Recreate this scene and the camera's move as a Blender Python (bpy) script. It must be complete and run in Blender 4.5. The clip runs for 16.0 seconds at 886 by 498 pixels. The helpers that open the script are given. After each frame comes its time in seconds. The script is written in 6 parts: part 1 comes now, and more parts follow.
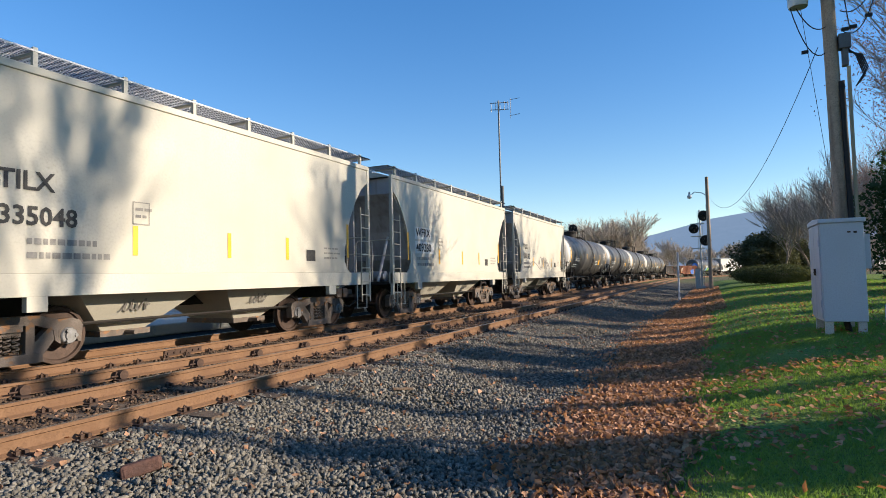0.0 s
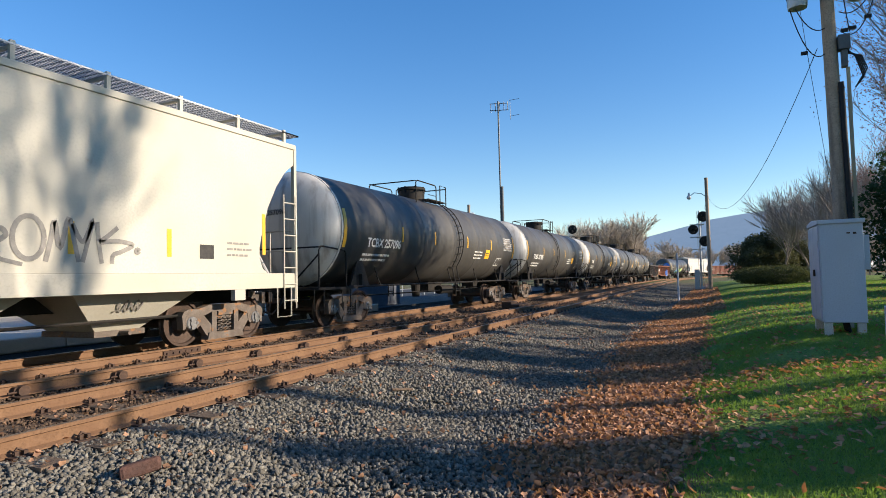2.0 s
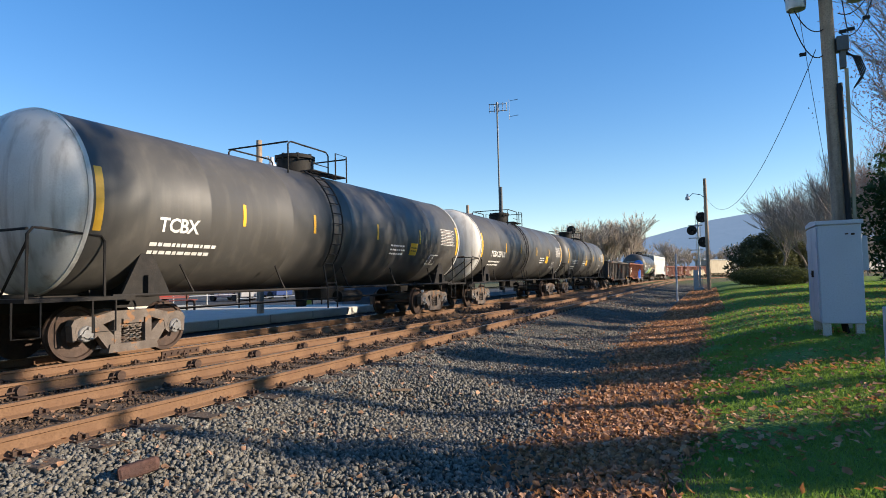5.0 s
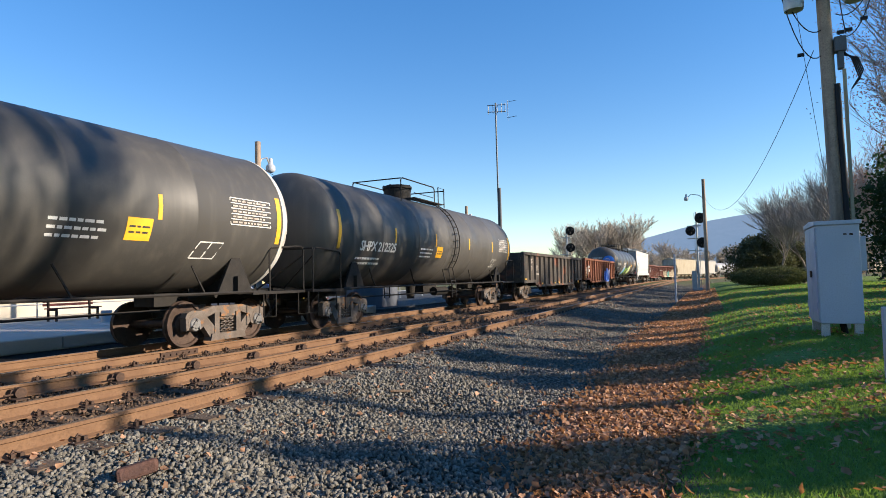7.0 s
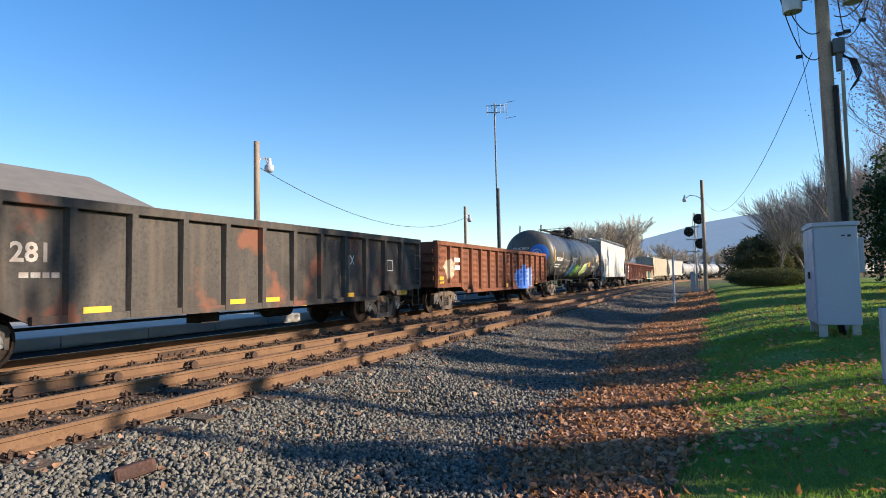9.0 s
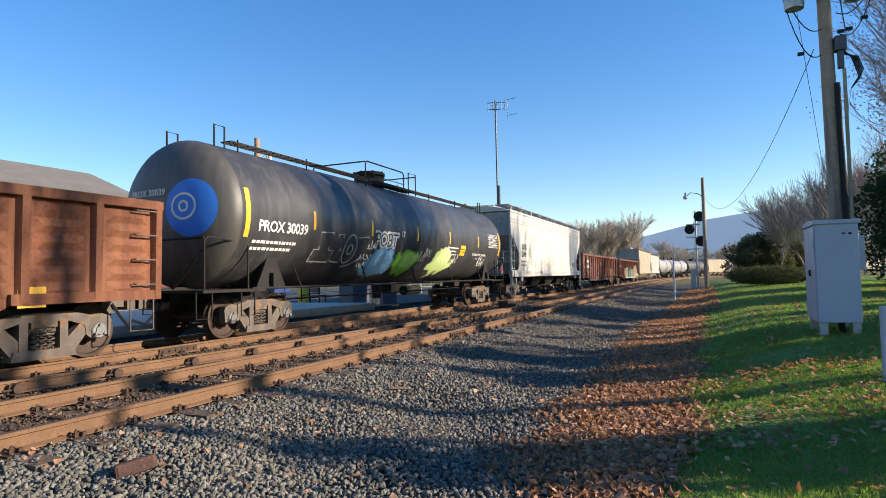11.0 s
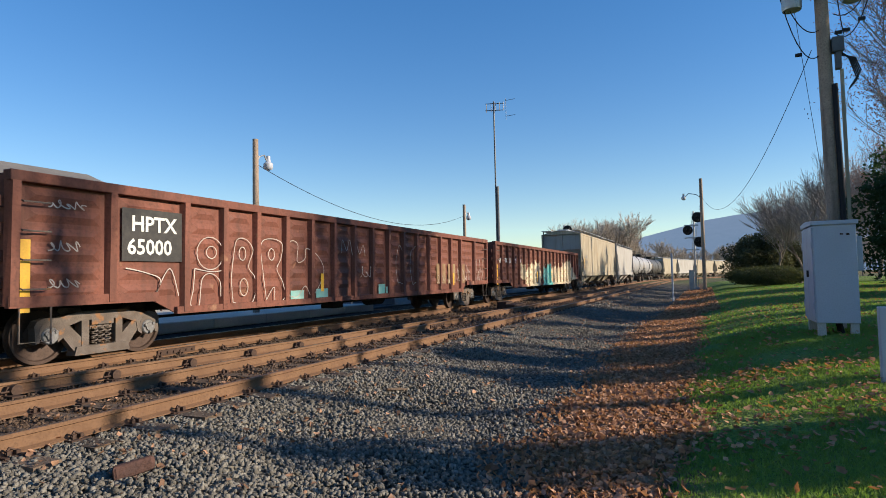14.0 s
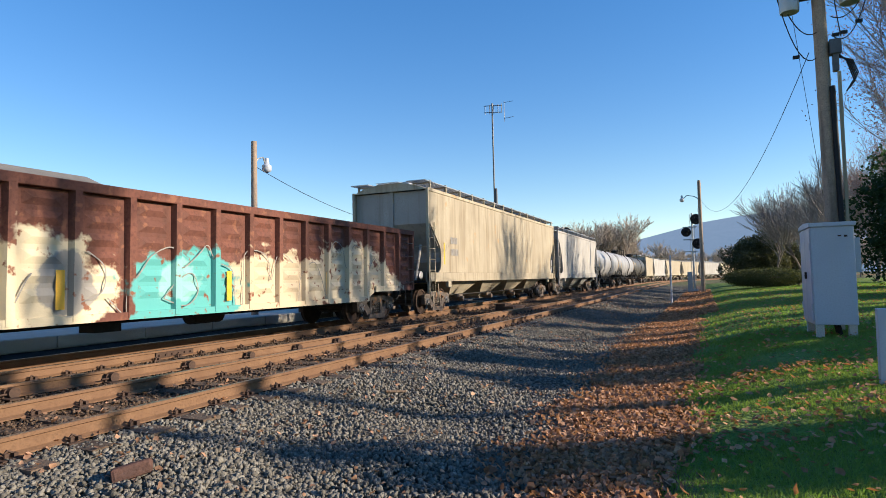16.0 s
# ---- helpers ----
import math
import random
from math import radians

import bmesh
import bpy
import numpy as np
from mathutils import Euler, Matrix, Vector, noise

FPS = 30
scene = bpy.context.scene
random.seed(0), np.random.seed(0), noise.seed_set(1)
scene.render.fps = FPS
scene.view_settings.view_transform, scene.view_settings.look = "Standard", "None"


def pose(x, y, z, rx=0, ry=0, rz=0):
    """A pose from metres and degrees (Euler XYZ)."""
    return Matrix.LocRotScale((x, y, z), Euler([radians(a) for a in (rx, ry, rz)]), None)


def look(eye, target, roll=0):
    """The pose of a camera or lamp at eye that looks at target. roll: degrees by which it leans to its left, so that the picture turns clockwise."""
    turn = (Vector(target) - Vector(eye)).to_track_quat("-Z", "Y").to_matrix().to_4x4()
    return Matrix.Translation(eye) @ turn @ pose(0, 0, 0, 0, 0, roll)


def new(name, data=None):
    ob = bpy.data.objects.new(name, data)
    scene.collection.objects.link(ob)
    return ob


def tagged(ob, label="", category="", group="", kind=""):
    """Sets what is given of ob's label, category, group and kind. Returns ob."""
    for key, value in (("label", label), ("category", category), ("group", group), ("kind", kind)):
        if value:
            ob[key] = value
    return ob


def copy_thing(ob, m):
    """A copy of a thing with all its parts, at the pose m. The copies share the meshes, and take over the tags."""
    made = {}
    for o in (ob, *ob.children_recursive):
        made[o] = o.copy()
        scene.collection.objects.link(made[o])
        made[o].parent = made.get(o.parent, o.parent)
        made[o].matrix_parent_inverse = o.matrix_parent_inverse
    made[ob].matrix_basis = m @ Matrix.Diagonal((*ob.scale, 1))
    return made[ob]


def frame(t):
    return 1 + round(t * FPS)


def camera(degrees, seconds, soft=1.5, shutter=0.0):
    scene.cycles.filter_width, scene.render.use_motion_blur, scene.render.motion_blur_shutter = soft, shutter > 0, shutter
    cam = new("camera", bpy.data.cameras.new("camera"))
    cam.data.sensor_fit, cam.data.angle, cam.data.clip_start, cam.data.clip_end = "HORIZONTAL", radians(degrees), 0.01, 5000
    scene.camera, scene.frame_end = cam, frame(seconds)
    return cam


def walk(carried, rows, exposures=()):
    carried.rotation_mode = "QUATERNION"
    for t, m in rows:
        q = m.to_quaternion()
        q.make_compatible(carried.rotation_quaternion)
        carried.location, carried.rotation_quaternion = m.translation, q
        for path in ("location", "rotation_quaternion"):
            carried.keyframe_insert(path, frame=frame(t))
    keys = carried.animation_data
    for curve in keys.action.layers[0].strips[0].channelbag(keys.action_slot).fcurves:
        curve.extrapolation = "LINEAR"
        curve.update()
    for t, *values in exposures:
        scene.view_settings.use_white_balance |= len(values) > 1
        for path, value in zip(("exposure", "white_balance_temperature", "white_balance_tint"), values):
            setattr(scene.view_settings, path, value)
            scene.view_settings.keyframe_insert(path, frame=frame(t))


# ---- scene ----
cam = camera(72.98, 16.0, soft=0.9)

# ---- the camera's small sway: seconds, sideways, upward, lean ----
EYE = (0.0, 0.0, 1.22)
FOCAL = 1060.0
LEAN = -1.25
SWAY = ((0, 9, -4, -.15), (.5, 8.3, -3.5, -.15), (1, 9, -3.5, -.15), (1.5, 9, -3.5, -.15), (2, 8, -3, -.1), (2.5, 8, -2.5, -.05),
        (3, 7.8, -2.5, -.05), (3.5, 6.3, -2.5, -.05), (4, 6, -2.5, -.05), (6.5, 3.5, -1, -.1), (7, 3, -.5, -.15), (7.5, 1.7, .5, -.05),
        (8, 1.5, .5, -.05), (8.5, 1, 0, 0), (9, 0, 0, 0), (11.5, 1, -6, .1), (12, 0, -6, .1), (12.5, 0, -6, .1), (13, 0, -6, .1),
        (13.5, -2, -5, .02), (14, -2, -3.5, .05), (14.5, -3, -2, 0), (15, -3, -1.7, .02), (15.5, -3.5, -.7, -.07), (16, -5, 0, 0))


def sway_pose(dx, dy, lean):
    yaw, pitch = math.atan((466 + dx) / FOCAL), math.atan((55 + dy) / FOCAL)
    way = Vector((math.cos(yaw) * math.cos(pitch), math.sin(yaw) * math.cos(pitch), math.sin(pitch)))
    return look(EYE, Vector(EYE) + way, LEAN + lean)


walk(cam, [(t, sway_pose(dx, dy, lean)) for t, dx, dy, lean in SWAY],
     [(0.0, 1.29), (4.0, 1.29), (6.5, 1.40), (9.0, 1.42), (11.5, 1.40), (12.5, 1.31), (13.3, 1.22), (14.0, 1.05), (14.5, 1.19), (15.2, 1.28), (16.0, 1.31)])

# ---- daylight: a low sun from the lawn's side ----
SUN_AZ, SUN_EL = -77.0, 20.0     # degrees from +x, above the horizon
world = bpy.data.worlds.new("World")
scene.world = world
world.use_nodes = True
sky = world.node_tree.nodes.new("ShaderNodeTexSky")
sky.sky_type, sky.sun_disc = "NISHITA", False
sky.sun_elevation, sky.sun_rotation = radians(SUN_EL), radians(90 - SUN_AZ)
sky.air_density, sky.dust_density, sky.ozone_density = 1.0, 0.0, 2.0
back = world.node_tree.nodes["Background"]
back.inputs[1].default_value = 0.112
rich = world.node_tree.nodes.new("ShaderNodeHueSaturation")
rich.inputs["Saturation"].default_value, rich.inputs["Hue"].default_value = 1.52, 0.512
even = world.node_tree.nodes.new("ShaderNodeGamma")
even.inputs["Gamma"].default_value = 0.8
world.node_tree.links.new(sky.outputs[0], even.inputs["Color"])
world.node_tree.links.new(even.outputs[0], rich.inputs["Color"])
world.node_tree.links.new(rich.outputs[0], back.inputs[0])
sun = new("sun", bpy.data.lights.new("sun", "SUN"))
sun.data.energy, sun.data.angle, sun.data.color = 3.8, radians(0.5), (1.0, 0.86, 0.69)
sun_way = Vector((math.cos(radians(SUN_AZ)) * math.cos(radians(SUN_EL)), math.sin(radians(SUN_AZ)) * math.cos(radians(SUN_EL)), math.sin(radians(SUN_EL))))
sun.matrix_world = look(sun_way * 100, (0, 0, 0))
scene.view_settings.exposure = 1.32

# ---- mesh tools ----
def geo():
    return [], []


def gbox(g, x0, x1, y0, y1, z0, z1):
    v, f = g
    n = len(v)
    v += [(x, y, z) for x in (x0, x1) for y in (y0, y1) for z in (z0, z1)]
    f += [tuple(n + i for i in q) for q in ((0, 1, 3, 2), (4, 6, 7, 5), (0, 4, 5, 1), (2, 3, 7, 6), (0, 2, 6, 4), (1, 5, 7, 3))]


def gtube(g, pts, r, n=6, r2=None, caps=True):
    """A round bar along a line of points; it may taper to r2."""
    v, f = g
    pts = [Vector(p) for p in pts]
    start = len(v)
    up = None
    for i, p in enumerate(pts):
        way = (pts[min(i + 1, len(pts) - 1)] - pts[max(i - 1, 0)]).normalized()
        if up is None:
            up = Vector((0, 0, 1)) if abs(way.z) < 0.9 else Vector((1, 0, 0))
        side = way.cross(up).normalized()
        up = side.cross(way).normalized()
        rr = r if r2 is None else r + (r2 - r) * i / (len(pts) - 1)
        for k in range(n):
            a = 2 * math.pi * k / n
            v.append(tuple(p + side * (rr * math.cos(a)) + up * (rr * math.sin(a))))
    for i in range(len(pts) - 1):
        for k in range(n):
            a, b = start + i * n + k, start + i * n + (k + 1) % n
            f.append((a, b, b + n, a + n))
    if caps:
        f.append(tuple(start + k for k in reversed(range(n))))
        f.append(tuple(start + (len(pts) - 1) * n + k for k in range(n)))


def gprism(g, outline, y0, y1):
    """An outline in x and z, made thick from y0 to y1."""
    v, f = g
    n, m = len(v), len(outline)
    v += [(x, y0, z) for x, z in outline] + [(x, y1, z) for x, z in outline]
    f.append(tuple(range(n, n + m)))
    f.append(tuple(range(n + 2 * m - 1, n + m - 1, -1)))
    for i in range(m):
        j = (i + 1) % m
        f.append((n + j, n + i, n + m + i, n + m + j))


def glathe(g, rows, n=32, axis="x", at=(0, 0, 0)):
    """A turned form: rows of (place along the axis, radius)."""
    v, f = g
    start = len(v)
    for a, r in rows:
        for k in range(n):
            t = 2 * math.pi * k / n
            c, s = r * math.cos(t), r * math.sin(t)
            p = (a, c, s) if axis == "x" else (c, a, s) if axis == "y" else (c, s, a)
            v.append((p[0] + at[0], p[1] + at[1], p[2] + at[2]))
    for i in range(len(rows) - 1):
        for k in range(n):
            a, b = start + i * n + k, start + i * n + (k + 1) % n
            f.append((a, b, b + n, a + n))
    f.append(tuple(start + k for k in reversed(range(n))))
    f.append(tuple(start + (len(rows) - 1) * n + k for k in range(n)))


def gfrustum(g, top, bottom):
    """Two level rectangles (x0, x1, y0, y1, z) joined."""
    v, f = g
    n = len(v)
    for x0, x1, y0, y1, z in (bottom, top):
        v += [(x0, y0, z), (x1, y0, z), (x1, y1, z), (x0, y1, z)]
    f += [(n + 3, n + 2, n + 1, n), (n + 4, n + 5, n + 6, n + 7)]
    f += [(n + i, n + (i + 1) % 4, n + 4 + (i + 1) % 4, n + 4 + i) for i in range(4)]


def data(name, g, material, smooth=False):
    me = bpy.data.meshes.new(name)
    me.from_pydata(g[0], [], g[1])
    bm = bmesh.new()
    bm.from_mesh(me)
    if len(g[1]) < 60000:
        bmesh.ops.recalc_face_normals(bm, faces=bm.faces)
    bm.to_mesh(me)
    bm.free()
    if smooth:
        me.polygons.foreach_set("use_smooth", [True] * len(me.polygons))
        me.set_sharp_from_angle(angle=radians(40))
    me.materials.append(material)
    return me


def part(name, g, material, parent=None, label="", smooth=False, bevel=0.0):
    """One mesh object; g is a geo() or a mesh that is shared."""
    me = g if isinstance(g, bpy.types.Mesh) else data(name, g, material, smooth)
    ob = new(name, me)
    ob.parent = parent
    if label:
        ob["label"] = label
    if bevel:
        mod = ob.modifiers.new("edges", "BEVEL")
        mod.width, mod.segments, mod.limit_method = bevel, 2, "ANGLE"
    return ob


def quick(name, size, make):
    """A mesh from arrays: size verts and faces by make()."""
    co, faces = make
    me = bpy.data.meshes.new(name)
    me.vertices.add(len(co))
    me.vertices.foreach_set("co", np.asarray(co, dtype=np.float32).ravel())
    k = faces.shape[1]
    me.loops.add(faces.size)
    me.loops.foreach_set("vertex_index", faces.astype(np.int32).ravel())
    me.polygons.add(len(faces))
    me.polygons.foreach_set("loop_start", np.arange(0, faces.size, k, dtype=np.int32))
    me.update(calc_edges=True)
    me.validate()
    return me


# ---- materials ----
def surface(name, base, other=None, scale=3.0, rough=0.6, metal=0.0, bump=0.2, grain=40.0, wear=None, wear_at=0.62, wear_scale=1.3,
            streaks=None, streak_amount=0.5, blobs=(), random=0.0, island=0.0, space="Object", translucent=None):
    """Base and a second colour in soft patches, fine relief, wear in spots, upright streaks, painted patches with ragged edges."""
    m = bpy.data.materials.new(name)
    m.use_nodes = True
    nt = m.node_tree
    N, link = nt.nodes.new, nt.links.new
    shader = nt.nodes["Principled BSDF"]
    where = N("ShaderNodeTexCoord").outputs[space]
    place = where
    info = N("ShaderNodeObjectInfo")
    if random:
        shift = N("ShaderNodeVectorMath")
        shift.operation = "ADD"
        big = N("ShaderNodeMath")
        big.operation, big.inputs[1].default_value = "MULTIPLY", 37.0
        link(info.outputs["Random"], big.inputs[0])
        link(where, shift.inputs[0])
        link(big.outputs[0], shift.inputs[1])
        place = shift.outputs[0]

    def noise_at(s, detail=5.0, vector=None):
        n = N("ShaderNodeTexNoise")
        n.inputs["Scale"].default_value, n.inputs["Detail"].default_value = s, detail
        link(vector or place, n.inputs["Vector"])
        return n.outputs["Fac"]

    def ramp(value, low, high):
        r = N("ShaderNodeMapRange")
        r.inputs["From Min"].default_value, r.inputs["From Max"].default_value = low, high
        link(value, r.inputs["Value"])
        return r.outputs[0]

    def mixed(fac, a, b):
        x = N("ShaderNodeMix")
        x.data_type = "RGBA"
        link(fac, x.inputs["Factor"])
        for value, socket in ((a, x.inputs["A"]), (b, x.inputs["B"])):
            if isinstance(value, tuple):
                socket.default_value = (*value, 1)
            else:
                link(value, socket)
        return x.outputs["Result"]

    other = other or tuple(c * 0.7 for c in base)
    colour = mixed(ramp(noise_at(scale), 0.35, 0.65), base, other)
    colour = mixed(ramp(noise_at(grain, 3), 0.3, 0.75), colour, mixed(ramp(noise_at(grain), 0.0, 1.0), base, tuple(c * (0.55 if bump > 0.1 else 0.9) for c in other)))
    if streaks:
        stretch = N("ShaderNodeMapping")
        stretch.inputs["Scale"].default_value = (3.2, 3.2, 0.22)
        link(place, stretch.inputs["Vector"])
        line = ramp(noise_at(1.6, 6, stretch.outputs[0]), 0.48, 0.72)
        soft = N("ShaderNodeMath")
        soft.operation, soft.inputs[1].default_value = "MULTIPLY", streak_amount
        link(line, soft.inputs[0])
        colour = mixed(soft.outputs[0], colour, streaks)
    for bx, bz, rx, rz, paint in blobs:
        move = N("ShaderNodeMapping")
        move.inputs["Location"].default_value = (-bx / rx, 0, -bz / rz)
        move.inputs["Scale"].default_value = (1 / rx, 0.0, 1 / rz)
        link(where, move.inputs["Vector"])
        length = N("ShaderNodeVectorMath")
        length.operation = "LENGTH"
        link(move.outputs[0], length.inputs[0])
        add = N("ShaderNodeMath")
        add.operation = "ADD"
        ragged = N("ShaderNodeMath")
        ragged.operation, ragged.inputs[1].default_value = "MULTIPLY", 1.5
        link(noise_at(2.3, 6), ragged.inputs[0])
        link(length.outputs["Value"], add.inputs[0])
        link(ragged.outputs[0], add.inputs[1])
        colour = mixed(ramp(add.outputs[0], 1.78, 1.66), colour, paint)
    if wear:
        colour = mixed(ramp(noise_at(wear_scale, 9), wear_at, wear_at + 0.07), colour, wear)
    if random or island:
        value = N("ShaderNodeHueSaturation")
        pick = info.outputs["Random"] if random else N("ShaderNodeNewGeometry").outputs["Random Per Island"]
        amount = random or island
        link(ramp(pick, 0.0, 1.0), value.inputs["Value"])
        value.inputs["Value"].links[0].from_node.inputs["To Min"].default_value = 1 - amount
        value.inputs["Value"].links[0].from_node.inputs["To Max"].default_value = 1 + amount
        link(colour, value.inputs["Color"])
        colour = value.outputs[0]
    link(colour, shader.inputs["Base Color"])
    shader.inputs["Metallic"].default_value = metal
    shader.inputs["Specular IOR Level"].default_value = 0.5 if rough < 0.55 else 0.2
    r = ramp(noise_at(scale * 2.3), 0.2, 0.8)
    r.node.inputs["To Min"].default_value, r.node.inputs["To Max"].default_value = max(rough - 0.12, 0.05), min(rough + 0.15, 1)
    link(r, shader.inputs["Roughness"])
    if bump:
        b = N("ShaderNodeBump")
        b.inputs["Strength"].default_value, b.inputs["Distance"].default_value = bump, 0.02
        link(noise_at(grain, 6), b.inputs["Height"])
        link(b.outputs[0], shader.inputs["Normal"])
    if translucent:
        glow = N("ShaderNodeBsdfTranslucent")
        glow.inputs[0].default_value = (*translucent, 1)
        both = N("ShaderNodeMixShader")
        both.inputs[0].default_value = 0.4
        link(shader.outputs[0], both.inputs[1])
        link(glow.outputs[0], both.inputs[2])
        link(both.outputs[0], nt.nodes["Material Output"].inputs[0])
    return m


M_CREAM = surface("cream_car_paint", (0.49, 0.46, 0.385), (0.40, 0.37, 0.30), 0.6, 0.5, bump=0.05, grain=25, streaks=(0.42, 0.38, 0.30), streak_amount=0.35, wear=(0.3, 0.2, 0.12), wear_at=0.74, random=0.04)
M_WHITE_CAR = surface("white_car_paint", (0.52, 0.505, 0.465), (0.44, 0.42, 0.375), 0.6, 0.5, bump=0.05, grain=25, streaks=(0.5, 0.46, 0.38), streak_amount=0.3, wear=(0.32, 0.2, 0.12), wear_at=0.75, random=0.03)
M_TAN = surface("weathered_tan_paint", (0.42, 0.365, 0.265), (0.31, 0.26, 0.185), 0.7, 0.7, bump=0.1, grain=20, streaks=(0.20, 0.15, 0.09), streak_amount=0.7, wear=(0.40, 0.24, 0.10), wear_at=0.66, random=0.1)
M_GREYCAR = surface("weathered_grey_paint", (0.40, 0.38, 0.345), (0.30, 0.28, 0.25), 0.7, 0.65, bump=0.1, grain=20, streaks=(0.2, 0.17, 0.13), streak_amount=0.6, random=0.06)
M_TANK = surface("dusty_black_paint", (0.050, 0.047, 0.042), (0.070, 0.064, 0.056), 0.5, 0.5, bump=0.04, grain=30, streaks=(0.10, 0.09, 0.075), streak_amount=0.5, random=0.12)
M_TANK_GREY = surface("dirty_grey_tank_paint", (0.33, 0.33, 0.33), (0.24, 0.23, 0.22), 0.6, 0.5, bump=0.05, streaks=(0.12, 0.1, 0.09), streak_amount=0.6, random=0.1)
M_HEAD = surface("soiled_white_tank_head_paint", (0.60, 0.585, 0.55), (0.47, 0.44, 0.39), 0.9, 0.5, bump=0.04, streaks=(0.20, 0.155, 0.115), streak_amount=0.75)
M_BLACK = surface("black_underframe", (0.016, 0.015, 0.014), (0.03, 0.025, 0.021), 4, 0.7, bump=0.2)
# Hopper ends: their shade is put into the colour as a duller grey.
M_SHADE_END = surface("shade_grey_end_paint", (0.40, 0.40, 0.41), (0.30, 0.29, 0.28), 1.2, 0.6, bump=0.08, streaks=(0.16, 0.14, 0.12), streak_amount=0.6)
M_STEEL = surface("dusty_cast_steel", (0.18, 0.15, 0.128), (0.10, 0.078, 0.063), 5, 0.75, metal=0.15, bump=0.3, grain=60, wear=(0.23, 0.12, 0.06), wear_at=0.58, wear_scale=6)
M_WHEEL = surface("rusty_wheel_steel", (0.085, 0.055, 0.042), (0.045, 0.032, 0.026), 6, 0.6, metal=0.3, bump=0.15)
M_CAP = surface("bearing_cap_metal", (0.26, 0.26, 0.265), (0.14, 0.13, 0.12), 9, 0.45, metal=0.6, bump=0.1)
M_RUST_GON = surface("rusty_brown_gondola_paint", (0.215, 0.082, 0.055), (0.15, 0.060, 0.042), 0.9, 0.66, bump=0.25, grain=18, streaks=(0.06, 0.036, 0.028), streak_amount=0.5, wear=(0.28, 0.15, 0.09), wear_at=0.66, wear_scale=2.2, random=0.06)
M_BLACK_GON = surface("faded_black_gondola_paint", (0.082, 0.072, 0.062), (0.055, 0.046, 0.04), 0.8, 0.7, bump=0.25, grain=18, streaks=(0.14, 0.105, 0.075), streak_amount=0.5, wear=(0.17, 0.072, 0.045), wear_at=0.585, wear_scale=0.9)
M_ORANGE_GON = surface("orange_brown_gondola_paint", (0.20, 0.072, 0.036), (0.12, 0.05, 0.032), 0.9, 0.7, bump=0.25, grain=18, streaks=(0.30, 0.13, 0.06), streak_amount=0.5,
                       blobs=((3.1, 1.1, 1.3, 0.8, (0.08, 0.19, 0.55)), (4.4, 1.25, 0.5, 0.6, (0.24, 0.30, 0.50)), (-6.6, 1.7, 0.5, 0.4, (0.44, 0.33, 0.24))))
M_YELLOW = surface("yellow_reflective_strip", (0.72, 0.40, 0.03), (0.62, 0.34, 0.03), 5, 0.4, bump=0)
M_PLACARD = surface("orange_placard", (0.80, 0.42, 0.02), (0.72, 0.36, 0.02), 5, 0.5, bump=0)
M_INK = surface("black_stencil_paint", (0.03, 0.03, 0.03), (0.06, 0.055, 0.05), 12, 0.6, bump=0)
M_CHALK = surface("white_stencil_paint", (0.70, 0.69, 0.65), (0.5, 0.48, 0.44), 9, 0.6, bump=0)
M_FADED = surface("faded_pale_spray_paint", (0.50, 0.46, 0.41), (0.30, 0.23, 0.19), 5, 0.6, bump=0)
M_SPRAY = surface("dark_spray_paint", (0.16, 0.15, 0.14), (0.30, 0.28, 0.25), 7, 0.6, bump=0)
M_RAIL = surface("rusty_rail_side", (0.21, 0.12, 0.066), (0.15, 0.083, 0.048), 3, 0.75, metal=0.1, bump=0.2, grain=50, wear=(0.14, 0.075, 0.045), wear_at=0.63, wear_scale=2)
M_RAIL_TOP = surface("worn_rail_head", (0.20, 0.15, 0.11), (0.14, 0.095, 0.064), 5, 0.4, metal=0.5, bump=0.06)
M_TIE = surface("weathered_timber_tie", (0.16, 0.115, 0.08), (0.075, 0.055, 0.042), 5, 0.85, bump=0.6, grain=45, random=0.25)
M_IRON = surface("dark_rusty_fastening", (0.085, 0.05, 0.034), (0.045, 0.03, 0.024), 8, 0.75, bump=0.3)
M_STONE = surface("grey_crushed_ballast", (0.215, 0.198, 0.165), (0.12, 0.108, 0.088), 14, 0.9, bump=0.5, grain=90, island=0.42)
M_RUSTY_STONE = surface("rust_stained_ballast", (0.13, 0.085, 0.055), (0.08, 0.055, 0.04), 14, 0.9, bump=0.5, grain=90, island=0.5)
M_LEAF = surface("dry_brown_leaves", (0.53, 0.305, 0.185), (0.34, 0.205, 0.14), 5, 0.75, bump=0.2, island=0.65, translucent=(0.42, 0.20, 0.08))
M_LAWN_LEAF = surface("brown_lawn_leaves", (0.55, 0.34, 0.19), (0.36, 0.19, 0.10), 7, 0.75, bump=0.2, island=0.6, translucent=(0.4, 0.17, 0.05))
M_GRASS = surface("lawn_blades", (0.14, 0.215, 0.052), (0.19, 0.245, 0.075), 0.8, 0.6, bump=0, island=0.4, translucent=(0.26, 0.42, 0.04))
M_CONCRETE = surface("pale_concrete", (0.55, 0.52, 0.46), (0.44, 0.41, 0.36), 1.2, 0.85, bump=0.2, grain=60, wear=(0.3, 0.27, 0.23), wear_at=0.68)
M_ASPHALT = surface("old_asphalt", (0.075, 0.075, 0.078), (0.055, 0.055, 0.056), 1.1, 0.9, bump=0.4, grain=70)
M_POLE = surface("weathered_pole_timber", (0.40, 0.30, 0.225), (0.29, 0.22, 0.165), 6, 0.85, bump=0.5, grain=30, streaks=(0.07, 0.055, 0.045), streak_amount=0.7)
